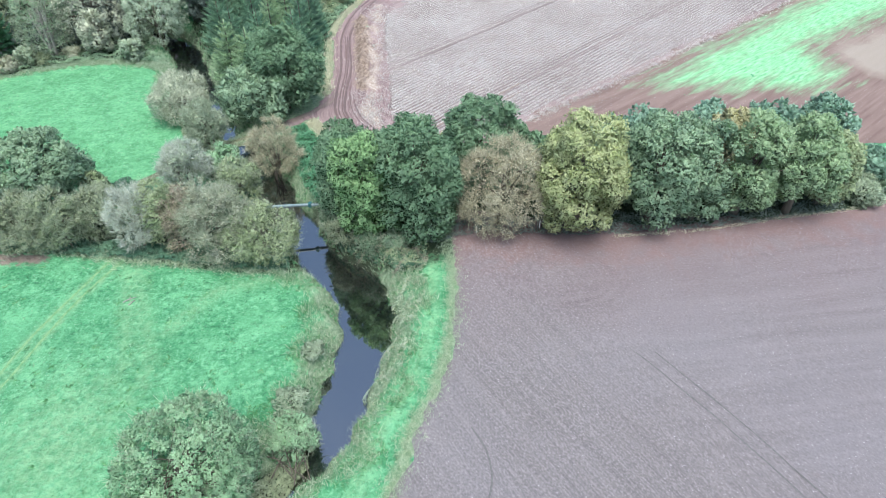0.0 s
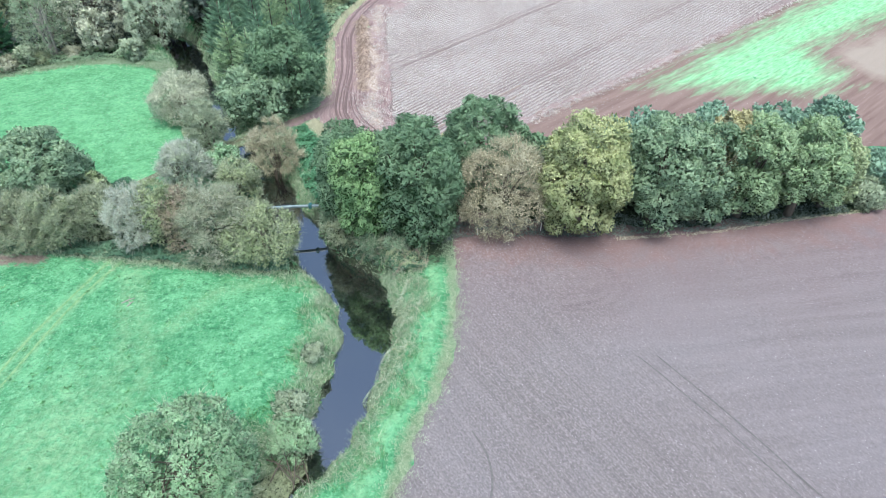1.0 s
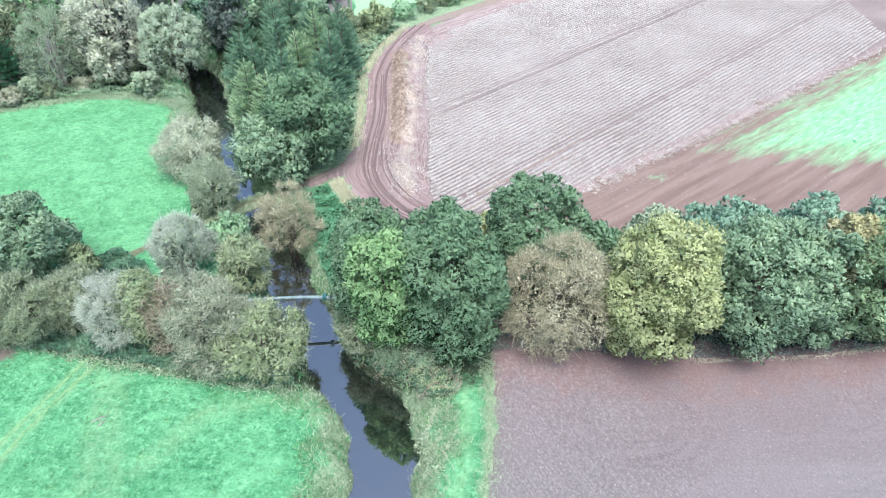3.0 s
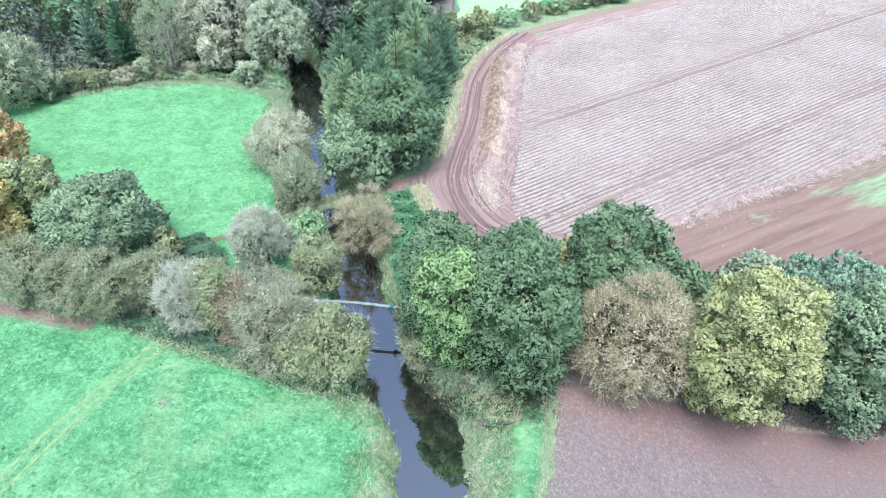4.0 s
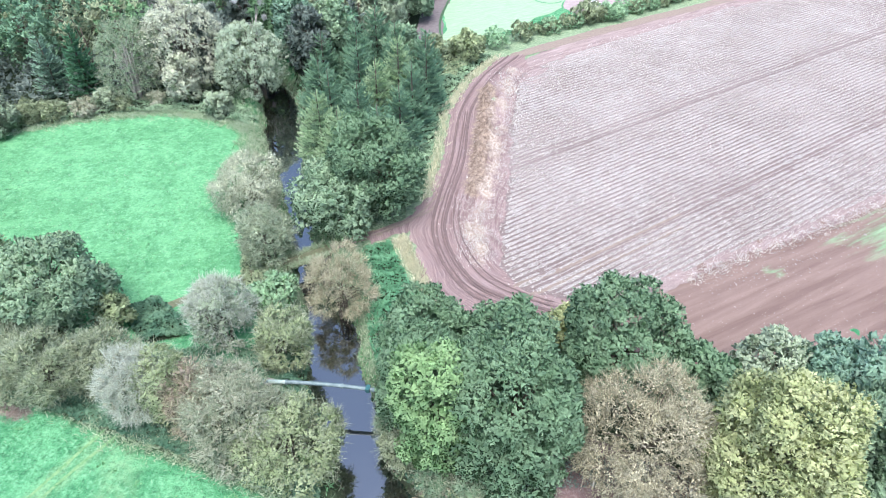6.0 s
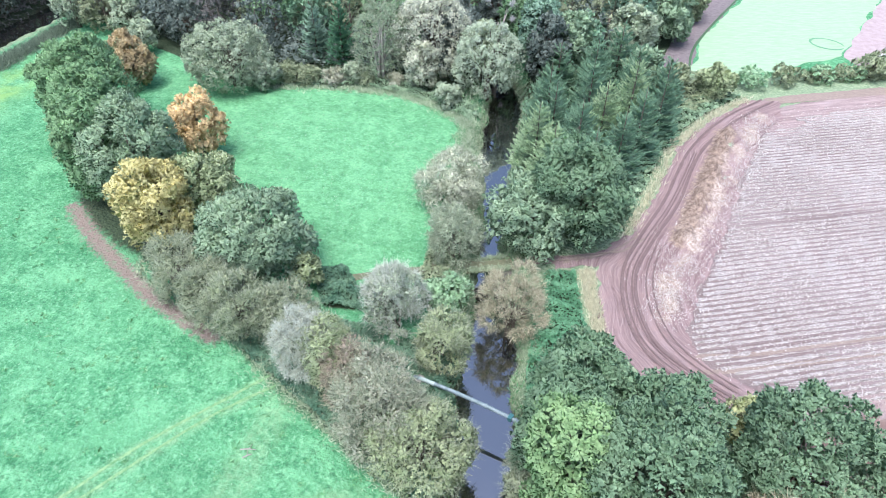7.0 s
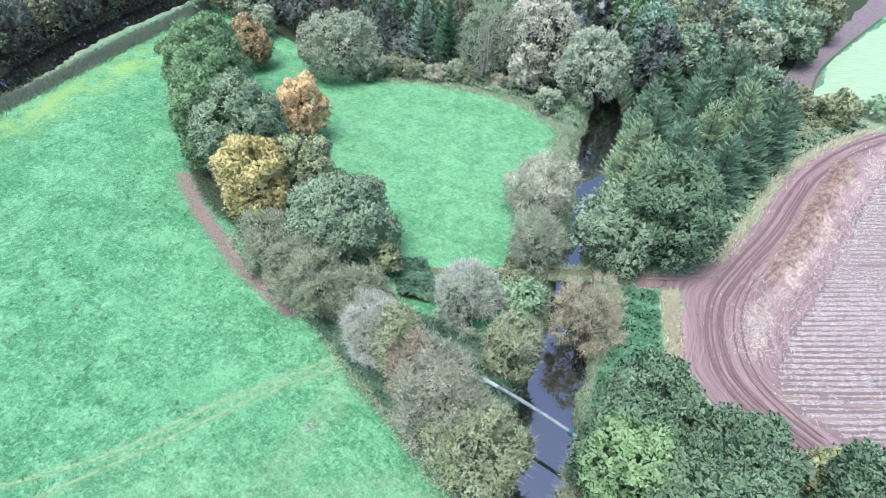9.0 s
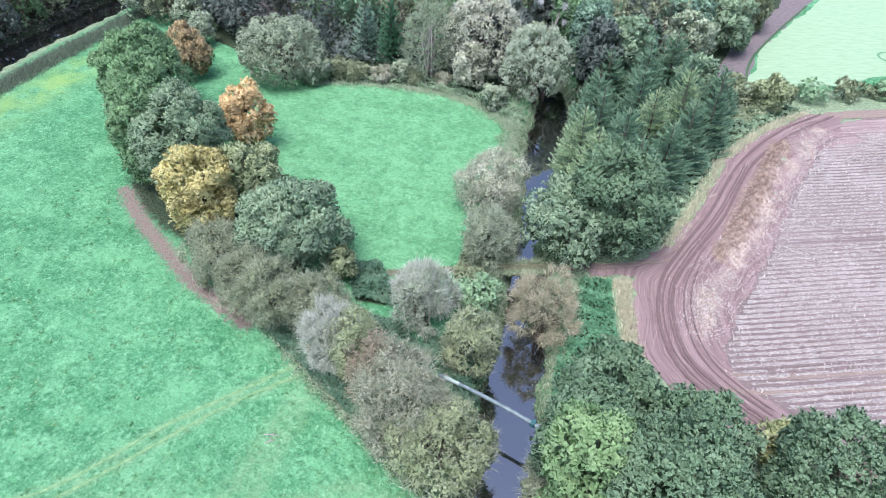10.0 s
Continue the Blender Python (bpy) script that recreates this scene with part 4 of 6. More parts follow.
def tree(name, x, y, r, top, leaf, label, low=0.8, n=None, size=0.165, bare=0, twig=None, bark=None, group="", droop=0.0, thin=0.62,
         round_=2.15, stems=1, seed=0, category="tree", bough=None):
    """A broad-leaved tree or shrub: trunk and limbs, crown of leaf clumps, and bare shoots if it has them."""
    g = np.random.default_rng(1000 + seed + int(abs(x) * 31 + abs(y) * 17))
    z = float(land(np.array([x]), np.array([y]))[0])
    root = tagged(new(name), label if len(label.split()) > 3 else label + ENDING.get(group, " in a hedge"), category, group)
    root.location = (x, y, z)
    area = 2 * math.pi * r * r + 2 * math.pi * r * (top - low)
    n = int(area * 18 * (0.24 / size) ** 1.5) if n is None else n
    q, c, face, pos, out = crown(g, r, top, low, max(int(n * (0.72 if name == "wood_tree" else 1.62)), 60), size * 1.12, round_, thin, droop, bough)
    for v, f in limbs(g, c, top, low, 0.035 * top * (0.6 if stems > 1 else 1), (3 if name == "wood_tree" else 14) if stems == 1 else 7, stems):
        finish("trunk" if stems == 1 else "stem", mesh_of("trunk", v, f, True), bark or BARK, root)
    if n:
        finish("crown", quad_mesh("crown", q, face), LEAF[leaf], root)
    if bare:
        finish("branchwork", quad_mesh("branchwork", twigs(g, pos, out, bare)), twig or TWIG, root, "bare pale twigs")
    return root


def conifer(name, x, y, r, top, leaf, label, n=7400, group="", seed=0, low=0.4, size=0.35):
    """A conifer with drooping sprays in tiers round a straight trunk."""
    g = np.random.default_rng(5000 + seed + int(abs(x) * 31 + abs(y) * 17))
    z = float(land(np.array([x]), np.array([y]))[0])
    root = tagged(new(name), label if len(label.split()) > 3 else label + ENDING.get(group, " in a stand"), "conifer", group)
    root.location = (x, y, z)
    per = 22
    m = n // per
    u = (1 - np.sqrt(1 - g.random(m) * 0.995)) * 0.97
    u = 0.5 * np.round(u * top * 0.9) / (top * 0.9) + 0.5 * u
    w = g.uniform(0, 6.28, m)
    reach = r * np.maximum(1 - u, 0.02) ** 0.8 * g.uniform(0.72, 1.1, m) + 0.12
    k = np.repeat(np.arange(m), per)
    v = np.sqrt(g.random(len(k)))
    out = np.stack([np.cos(w), np.sin(w), 0 * w], -1)[k]
    R = reach[k]
    drop = (-0.15 + 0.75 * u[k]) * R * v + 0.30 * R * v ** 4
    fan = 0.32 * R * (1.15 - v) * np.sin(3.1 * np.minimum(v + 0.1, 1))
    across = np.stack([-out[:, 1], out[:, 0], 0 * R], -1)
    side_ = g.uniform(-1, 1, len(k))
    pos = out * (R * v)[:, None] + across * (fan * side_)[:, None]
    pos[:, 2] += low + (top - low) * u[k] + drop - 0.12 * np.abs(side_) * fan + g.normal(0, 0.04, len(k))
    pos[:, 2] = np.maximum(pos[:, 2], 0.2)
    d = unit(out + across * (0.9 * side_)[:, None] + 0.25 * g.normal(size=(len(k), 3)) + np.stack([0 * R, 0 * R, 0.55 + 0.5 * u[k]], -1))
    s = unit(np.cross(d, (0, 0, 1)) + 0.3 * g.normal(size=(len(k), 3)))
    L = size * (0.75 + 0.4 * (1 - u[k]))[:, None] * g.uniform(0.6, 1.3, len(k))[:, None]
    q = np.stack([pos - d * L * 0.5, pos - s * L * 0.3, pos + d * L, pos + s * L * 0.3], 1)
    face = unit(0.55 * out + 0.30 * np.cross(s, d) * np.sign(np.cross(s, d)[:, 2:] + 1e-9) + 0.35 * d + (0, 0, 0.4))
    v, f = [], []
    tube(v, f, [(0, 0, -0.1), (0, 0, top * 0.5), (0, 0, top)], [0.022 * top, 0.012 * top, 0.02], 7)
    for k in range(12):
        a, zz = g.uniform(0, 6.28), g.uniform(0.12, 0.85)
        e = r * (1 - zz) ** 0.8 * 0.9
        tube(v, f, [(0, 0, top * zz), (math.cos(a) * e, math.sin(a) * e, top * zz - 0.25 * e)], [0.05, 0.012], 4)
    finish("trunk", mesh_of("trunk", v, f, True), BARK, root)
    finish("crown", quad_mesh("crown", q, face), LEAF[leaf], root)
    return root


ENDING = {"trees of the field hedgerow": " in the field hedge", "trees of the meadow hedgerow": " in the meadow hedge", "bushes along the river": " near the river bank",
          "trees of the wood edge": " at the wood's edge"}

# the hedgerow between ploughed field and stubble
HR = "trees of the field hedgerow"
tree("oak_tree", -11.4, 67.0, 4.5, 11.8, "oak", "dense dark-green oak on the river bank", 0.5, size=0.138, group=HR)
tree("lime_tree", -9.6, 62.9, 3.8, 14.6, "lime", "lighter fresh-green tree among dark oaks", 1, size=0.138, group=HR)
tree("oak_tree", -3.6, 64.2, 5.9, 15.6, "oak", "broad dark-green oak at the hedge corner", 0.5, size=0.138, group=HR)
tree("oak_tree", 5.8, 74.7, 5.8, 12.2, "oak", "rounded green oak at the back of the hedge", 1, size=0.15, group=HR)
tree("oak_tree", -12.2, 71.4, 4.6, 10.6, "oak", "dark-green oak between nettles and track", 0.4, size=0.138, group=HR)
tree("oak_tree", -5.0, 71.4, 4.6, 11.0, "oak", "dark-green oak at the track's bend", 0.4, size=0.138, group=HR)
tree("field_maple", 0.6, 79.6, 2.4, 4.6, "yellow", "low yellow-green maple at the track", 0.2, group=HR)
tree("ash_tree", 7.4, 65.4, 5.9, 11.8, "seed", "half-bare brown tree with pale seed clusters", 0.4, n=15000, size=0.075, bare=17000, twig=BROWNTWIG, group=HR)
tree("maple_tree", 16.9, 63.8, 5.4, 16, "yellow", "yellowing pale-green maple overhanging the field", 0.4, group=HR, size=0.13)
tree("willow_tree", 27.0, 66.2, 5.5, 14.4, "grey", "grey-green willow in the hedge", 0.4, group=HR, size=0.145)
tree("willow_tree", 32.6, 66.4, 3.7, 13.8, "grey", "narrow grey-green willow in the hedge", 0.4, group=HR, size=0.145)
tree("maple_tree", 36.0, 69.0, 2.9, 14.0, "buff", "small tree with pale tan-yellow autumn leaves", 1, group=HR)
tree("field_maple", 38.6, 67.2, 4.2, 14.6, "light", "light green tree in the hedge", 0.4, group=HR, size=0.145)
tree("field_maple", 45.6, 67.5, 4.3, 13.8, "light", "light green tree at the hedge end", 0.4, group=HR, size=0.145)
for x, y, r, h in ((27.3, 73.5, 4.9, 11.6), (35.4, 75.0, 4.0, 11.4), (44.4, 75.5, 4.2, 11.4), (51.2, 75, 4.2, 11.8), (24, 75.5, 3.6, 9), (60, 73.8, 3.2, 5.4)):
    tree("holly_tree", x, y, r, h, "teal", "blue-green tree behind the hedge", 0.8, size=0.19, group=HR)
for x, y, r, h, m in ((12.8, 72.6, 3.6, 8.6, "oak"), (19.5, 75.0, 3.8, 9.2, "silver"), (16.4, 70.5, 3.0, 8.5, "grey"), (22.6, 70.6, 3.2, 9.5, "grey"), (31, 73.5, 3.2, 9, "teal"), (40, 75.5, 3.2, 9.4, "grey")):
    tree("hazel", x, y, r, h, m, "lower green hazel filling the hedge", 0.2, group=HR, size=0.17)
tree("field_maple", 50.6, 69.4, 3.3, 10.4, "moss", "smaller olive-tan maple in the hedge", 0.2, size=0.14, group=HR)
for x, y, r, h, k in ((56.5, 70.5, 3, 3.6, "silver"), (62, 72, 3, 3.4, "grey"), (68, 73.5, 3, 3.2, "silver"), (75, 75, 3.2, 3.6, "grey"), (83, 76.5, 3.2, 3.4, "silver"), (92, 78.5, 3.4, 3.5, "grey")):
    tree("hedge_shrub", x, y, r, h, k, "low trimmed grey-green hedge shrub", 0.1, size=0.13, bare=900, category="shrub", group="shrubs of the low hedge")

# the hedgerow between the two meadows
HL = "trees of the meadow hedgerow"
tree("oak_tree", -99.5, 77.4, 6.7, 14.8, "dark", "tall dark-green oak at the row's end", 0.5, group=HL)
tree("oak_tree", -82, 68.2, 4.6, 15.4, "dark", "dark-green oak above the meadow", 0.5, group=HL)
tree("oak_tree", -90, 72.5, 5.2, 14.6, "dark", "dark-green oak between its neighbours", 0.5, group=HL)
tree("oak_tree", -75.4, 69.6, 5.8, 15.6, "grey", "grey-green leafy oak", 0.5, group=HL)
tree("hornbeam", -107.8, 90, 4.0, 9.4, "russet", "russet-brown autumn tree", 0.3, group=HL)
tree("willow_shrub", -118, 99.5, 2.5, 6.2, "silver", "small pale silver-green willow", 0.3, group=HL)
tree("beech_tree", -79.5, 81.8, 3.8, 10.2, "orange", "bright orange autumn beech", 0.5, group=HL)
tree("maple_tree", -66.4, 66, 4.5, 12, "gold", "golden-yellow maple", 0.5, group=HL)
tree("hawthorn", -66.8, 73, 4.4, 9.4, "moss", "olive-green hawthorn", 0.4, group=HL)
tree("oak_tree", -52.8, 69, 6.3, 11.0, "grey", "grey-green spreading oak", 0.7, size=0.15, group=HL)
tree("hawthorn", -46.8, 70.6, 1.9, 4.4, "moss", "yellowing hawthorn beside an oak", 0.3, group=HL)
tree("blackthorn", -57.5, 62, 4, 7.4, "brown", "brownish twiggy blackthorn", 0.2, n=5800, size=0.11, bare=8437, group=HL, stems=3)
tree("blackthorn", -51.5, 61, 3.4, 7, "brown", "brownish twiggy blackthorn", 0.2, n=4640, size=0.11, bare=7593, group=HL, stems=3)
tree("hawthorn", -46.8, 61.4, 3.2, 8, "scrub", "grey-brown thinning hawthorn", 0.2, n=5220, size=0.11, bare=6750, group=HL, stems=3)
tree("hawthorn", -43, 64, 3.4, 6.4, "brown", "brownish thinning hawthorn", 0.2, n=4640, size=0.11, bare=6750, group=HL, stems=3)
tree("sallow", -37.8, 61.6, 2.8, 8.4, "tan", "pale grey nearly bare sallow", 0.2, n=1740, size=0.11, bare=11812, twig=PALETWIG, group=HL, stems=3)
tree("hawthorn", -34.6, 62.0, 2.7, 8.8, "moss", "yellow-green hawthorn", 0.2, n=7500, size=0.1, bare=2600, group=HL, stems=2)
tree("blackthorn", -31.6, 61.2, 2.7, 8.2, "umber", "reddish-brown twiggy blackthorn", 0.2, n=4600, size=0.1, bare=5000, twig=BROWNTWIG, group=HL, stems=3)
tree("sallow", -27.1, 60.4, 4.3, 9.4, "tan", "grey-green twiggy sallow", 0.2, n=9500, size=0.1, bare=12500, group=HL, stems=4)
tree("sallow", -22, 59.8, 4.6, 6.3, "moss", "yellow-green sallow over the river", 0.2, n=10440, size=0.11, bare=5906, group=HL, stems=4)

# bushes round the river
RB = "bushes along the river"
tree("sallow", -34.2, 71.4, 3.2, 8.2, "silver", "pale grey feathery sallow", 0.2, n=7500, size=0.11, bare=10968, twig=PALETWIG, group=RB, stems=4, category="shrub")
tree("willow_shrub", -27.5, 70.8, 2.9, 6, "moss", "yellow-green willow shrub", 0.2, n=6500, size=0.11, bare=5025, group=RB, stems=3, category="shrub")
tree("willow_shrub", -31.2, 77, 2.5, 4.6, "sage", "low sage-green shrub", 0.2, group=RB, stems=3, category="shrub", bare=900)
tree("alder", -24.6, 80.4, 3.9, 8.4, "brown", "bare brown alder leaning over the river", 0.2, n=1740, size=0.11, bare=14343, twig=BROWNTWIG, group=RB, stems=4)
tree("willow_shrub", -42.6, 94, 5.0, 6.6, "cream", "straw-coloured willow thicket", 0.2, n=15000, size=0.09, bare=9000, group=RB, stems=5, category="shrub")
tree("sallow", -35.8, 84.8, 3.1, 7.4, "silver", "pale grey-green sallow", 0.2, n=6380, size=0.11, bare=7593, group=RB, stems=4, category="shrub")
tree("whitebeam", -29.6, 93.1, 6.0, 8.6, "grey", "silvery grey-green leafy tree", 0.4, n=13000, size=0.17, group=RB)
tree("oak_tree", -26, 97, 6.2, 13.1, "oak", "dark-green broad oak beside the track", 0.5, group=RB)
tree("sallow", -21.6, 28.6, 5.7, 10.2, "sage", "large soft grey-green sallow bush", 0.1, n=52000, size=0.07, bough=0.7, bare=4500, group=RB, stems=5, category="shrub")
tree("willow_shrub", -14.2, 33.8, 2.3, 4.6, "sage", "grey-green shrub on the river bank", 0.1, n=9000, size=0.09, bare=1800, group=RB, stems=3, category="shrub")

for x, y, r, h, m in ((-14.6, 36.8, 1.7, 2.3, "silver"), (-13.6, 43.6, 1.1, 1.2, "silver")):
    tree("bank_shrub", x, y, r, h, m, "low pale grey-green shrub on the river bank", 0.1, n=2600, size=0.085, group=RB, stems=3, category="shrub")

for x, y, r, h, m in ((-12.4, 62.4, 2.0, 3.8, "brown"), (-9.2, 60.4, 1.7, 2.9, "oak"), (-5.8, 60.2, 1.7, 2.8, "grey"), (-14.4, 65.2, 1.7, 3.6, "oak")):
    tree("elder", x, y, r, h, m, "thin grey-brown elder on the steep river bank", 0.1, n=2600, size=0.1, bare=1800, group=RB, stems=3, category="shrub")

# conifers between river and track
CF = "conifers beside the river"
k = 0
for x, y, r, h, m in ((-33, 104, 3.4, 11, "larch"), (-28, 106, 3.4, 11.5, "fir"), (-37.5, 108, 3.2, 11, "larch"), (-32.5, 111, 3.4, 12, "fir"), (-26.6, 112, 3.2, 11.5, "fir"),
                      (-38.5, 115, 3.2, 11, "fir"), (-32, 118, 3.3, 12, "larch"), (-26.5, 118.5, 3.2, 12, "fir"), (-42.5, 121, 3.2, 10.5, "fir"), (-36.5, 123, 3.3, 12, "fir"),
                      (-30.5, 125, 3.2, 13, "larch"), (-26, 125.5, 2.8, 11, "fir"), (-45, 129, 3.2, 10.5, "fir"), (-39.5, 131, 3.4, 12, "fir"), (-33, 132, 3.3, 12.5, "fir"), (-28, 133, 3.0, 11, "fir"),
                      (-46, 138, 3.2, 11, "fir"), (-39, 140, 3.4, 12, "fir")):
    conifer("larch_tree" if m == "larch" else "fir_tree", x, y, r * 1.3, h, m, "yellow-green conifer in a dense stand" if m == "larch" else "dark blue-green conifer in a dense stand", group=CF, seed=k)
    k += 1
for x, y, r, h, m in ((-34, 139, 3.2, 8, "grey"), (-29, 140, 2.6, 6, "scrub"), (-40.5, 150, 4.5, 10.5, "silver"), (-45, 158, 5.2, 11, "teal"), (-39.5, 163, 5.5, 10, "grey"), (-40, 177, 5, 9.5, "scrub")):
    tree("ash_tree", x, y, r, h, m, "grey-green tree beside the lane", 0.3, size=0.25, group="trees along the lane")

# the wood's edge behind the far meadow
WE = "trees of the wood edge"
tree("willow_tree", -56.4, 124.6, 5.8, 13.4, "willow", "tall pale weeping willow beside the water", 1.5, n=24000, size=0.125, thin=0.4, droop=1.2, group=WE, round_=2.0, bough=1.0)
tree("willow_shrub", -66, 118.6, 2.7, 8.4, "cream", "small pale pointed willow", 0.2, group=WE, n=4500, bare=1500, droop=0.6)
tree("willow_shrub", -58.5, 116, 2.0, 4, "silver", "small pale willow shrub", 0.1, group=WE, droop=0.6, category="shrub")
tree("poplar", -68.2, 125, 6.6, 14.4, "cream", "large pale cream-leaved tree", 0.3, n=20000, size=0.12, bare=7000, twig=PALETWIG, group=WE, round_=2.0, bough=1.0)
conifer("cypress", -83.8, 117.6, 3.3, 13.6, "cypress", "narrow rich green conifer", 7500, WE, 51)
conifer("cypress", -89.4, 116.6, 3.3, 11.5, "teal", "narrow blue-green conifer", 6500, WE, 52)
tree("birch_tree", -75.2, 118.6, 4.8, 12.8, "grey", "thin-stemmed grey bare birch", 0.5, n=4350, size=0.11, bare=8775, group=WE, stems=5, bark=PALEBARK)
tree("birch_tree", -60.5, 134.5, 2.6, 15.5, "tan", "white leafless birch", 2.5, n=0, bare=3500, group=WE, bark=PALEBARK, twig=WHITETWIG)
tree("sallow", -94.5, 100.5, 7.2, 10.4, "silver", "broad grey-green sallow at the meadow edge", 0.1, n=22000, size=0.125, bough=1.0, bare=4375, group=WE, stems=5)
tree("sallow", -89, 102.6, 3.0, 5.6, "silver", "low pale grey-green sallow", 0.1, group=WE, stems=3, category="shrub")
for x, y, r, h, m in ((-84.5, 108.6, 2.4, 2.8, "scrub"), (-80.4, 111.5, 2.2, 2.4, "tan"), (-75.5, 114.6, 1.8, 1.9, "scrub"), (-88, 106.6, 2.6, 3.2, "scrub"), (-71, 117, 1.6, 1.8, "tan"), (-77.6, 113.6, 1.9, 3.6, "silver")):
    tree("bramble_bush", x, y, r, h, m, "low tangled grey-brown scrub", 0.1, group="scrub below the wood", category="shrub", bare=900, stems=2)

for x, y, r, h, m in ((-48.5, 131.5, 3.6, 13, "wood"), (-52.5, 136, 3.8, 14, "teal"), (-58.5, 139.5, 4, 14.5, "dark"), (-65.5, 143, 4, 14, "wood"), (-60.5, 129.8, 3, 11, "scrub"), (-66, 131, 3.4, 12, "wood"), (-46, 136.5, 3.4, 12, "grey")):
    tree("alder", x, y, r, h, m, "tall dark alder over the water", 0.6, n=6000, size=0.24, group=WE)

for k, (x, y, m) in enumerate(((-146, 48, "plum"), (-149.5, 54.5, "scrub"), (-152, 61, "wood"), (-155.5, 67.5, "brown"), (-158, 74, "wood"), (-161, 80.5, "dark"), (-163.5, 87, "scrub"), (-166, 94, "wood"), (-142.5, 41, "wood"), (-168, 101, "plum"))):
    tree("alder", x + 5.4, y, 4.6, 8.5 + (k * 7) % 4, m, "grey-brown alder overhanging the channel", 0.2, n=2400, size=0.24, group=WE)
for x, y, m in ((-128, 103.5, "silver"), (-122.5, 106.5, "wood"), (-135, 102, "brown"), (-141, 99, "silver"), (-130, 110, "wood"), (-138, 108, "plum"), (-116, 107.5, "wood"), (-146, 104, "wood")):
    tree("sallow", x, y, 4.2, 8.5, m, "pale grey-green sallow below the wood", 0.1, n=2400, size=0.24, group=WE)

# woods behind, from a few kinds that repeat
g = np.random.default_rng(77)
kinds = [tree("wood_tree", -100, 112, 4.6, 12, "wood", "grey-green tree in dense woodland", 0.5, n=2000, size=0.27, group="trees of the wood"),
         tree("wood_tree", -108, 110, 4.4, 11, "plum", "brown thinning tree in dense woodland", 0.5, n=1900, size=0.26, group="trees of the wood"),
         tree("wood_tree", -104, 120, 5.0, 13, "dark", "dark-green tree in dense woodland", 0.5, n=2000, size=0.27, group="trees of the wood"),
         tree("wood_tree", -96, 122, 4.2, 12, "fir", "blue-green tree in dense woodland", 0.5, n=2000, size=0.27, group="trees of the wood"),
         tree("wood_tree", -114, 119, 4.6, 11, "scrub", "pale grey-green tree in dense woodland", 0.5, n=1900, size=0.25, group="trees of the wood"),
         tree("wood_tree", -88, 125, 4.4, 12, "brown", "olive-brown tree in dense woodland", 0.5, n=2000, size=0.27, group="trees of the wood")]
placed = [(k.location.x, k.location.y) for k in kinds] + [(-85.6, 116), (-91.3, 115), (-77, 117), (-69.8, 124), (-60.5, 134.5), (-48.5, 131.5), (-52.5, 136), (-58.5, 139.5), (-65.5, 143), (-66, 131), (-94.5, 100.5), (-66, 118.6), (-57.5, 121.5)]
woods = (np.array([(-124, 108), (-108, 107), (-98, 110), (-86, 118), (-74, 122), (-60, 128), (-60, 138), (-68, 162), (-72, 178), (-120, 178), (-150, 148), (-156, 124)]),
         np.array([(-142.5, 46), (-149, 59), (-156, 72), (-164, 96), (-170, 112), (-196, 112), (-192, 70), (-176, 40), (-152, 36)]),
         np.array([(-46.5, 128), (-55, 137), (-66, 145), (-66, 160), (-62, 196), (-44, 196), (-43.5, 168), (-45, 143)]))
for ring in woods:
    lo, hi = ring.min(0), ring.max(0)
    for _ in range(2500):
        p = g.uniform(lo, hi)
        if not inside(p[:1], p[1:], ring)[0] or min(math.hypot(p[0] - a, p[1] - b) for a, b in placed) < 5.6 or water_gap(p[:1], p[1:])[0] < 1.2:
            continue
        placed.append((p[0], p[1]))
        s = g.uniform(0.8, 1.15)
        src = kinds[g.integers(0, len(kinds))]
        copy_thing(src, Matrix.Translation((p[0], p[1], 0)) @ Matrix.Rotation(g.uniform(0, 6.28), 4, "Z") @ Matrix.Diagonal((s, s, s * g.uniform(0.85, 1.15), 1)))

# the far hedge
FH = "shrubs of the far hedge"
far_shrubs = [tree("hedge_shrub", -23.2, 146, 3.2, 5.4, "moss", "yellow-green hawthorn in the far hedge", 0.1, group=FH, category="shrub", size=0.18),
              tree("hedge_shrub", -18.6, 153.5, 2.6, 3.6, "sage", "grey-green hedge shrub", 0.1, group=FH, category="shrub", size=0.21, n=760),
              tree("hedge_shrub", -14.6, 158, 2.4, 3.0, "scrub", "brownish hedge shrub", 0.1, group=FH, category="shrub", size=0.21, n=760)]
for k in range(72):
    u = k / 71
    x, y = -11 + 75 * u, 161.5 + 71 * u
    s = g.uniform(0.45, 0.9) if k != 8 else 1.15
    copy_thing(far_shrubs[1 + int(g.random() < 0.5)], Matrix.Translation((x + g.normal(0, 0.6), y + g.normal(0, 0.6), 0)) @ Matrix.Rotation(g.uniform(0, 6.28), 4, "Z") @ Matrix.Diagonal((s * g.uniform(0.9, 1.5), s, s * g.uniform(0.7, 1.2), 1)))


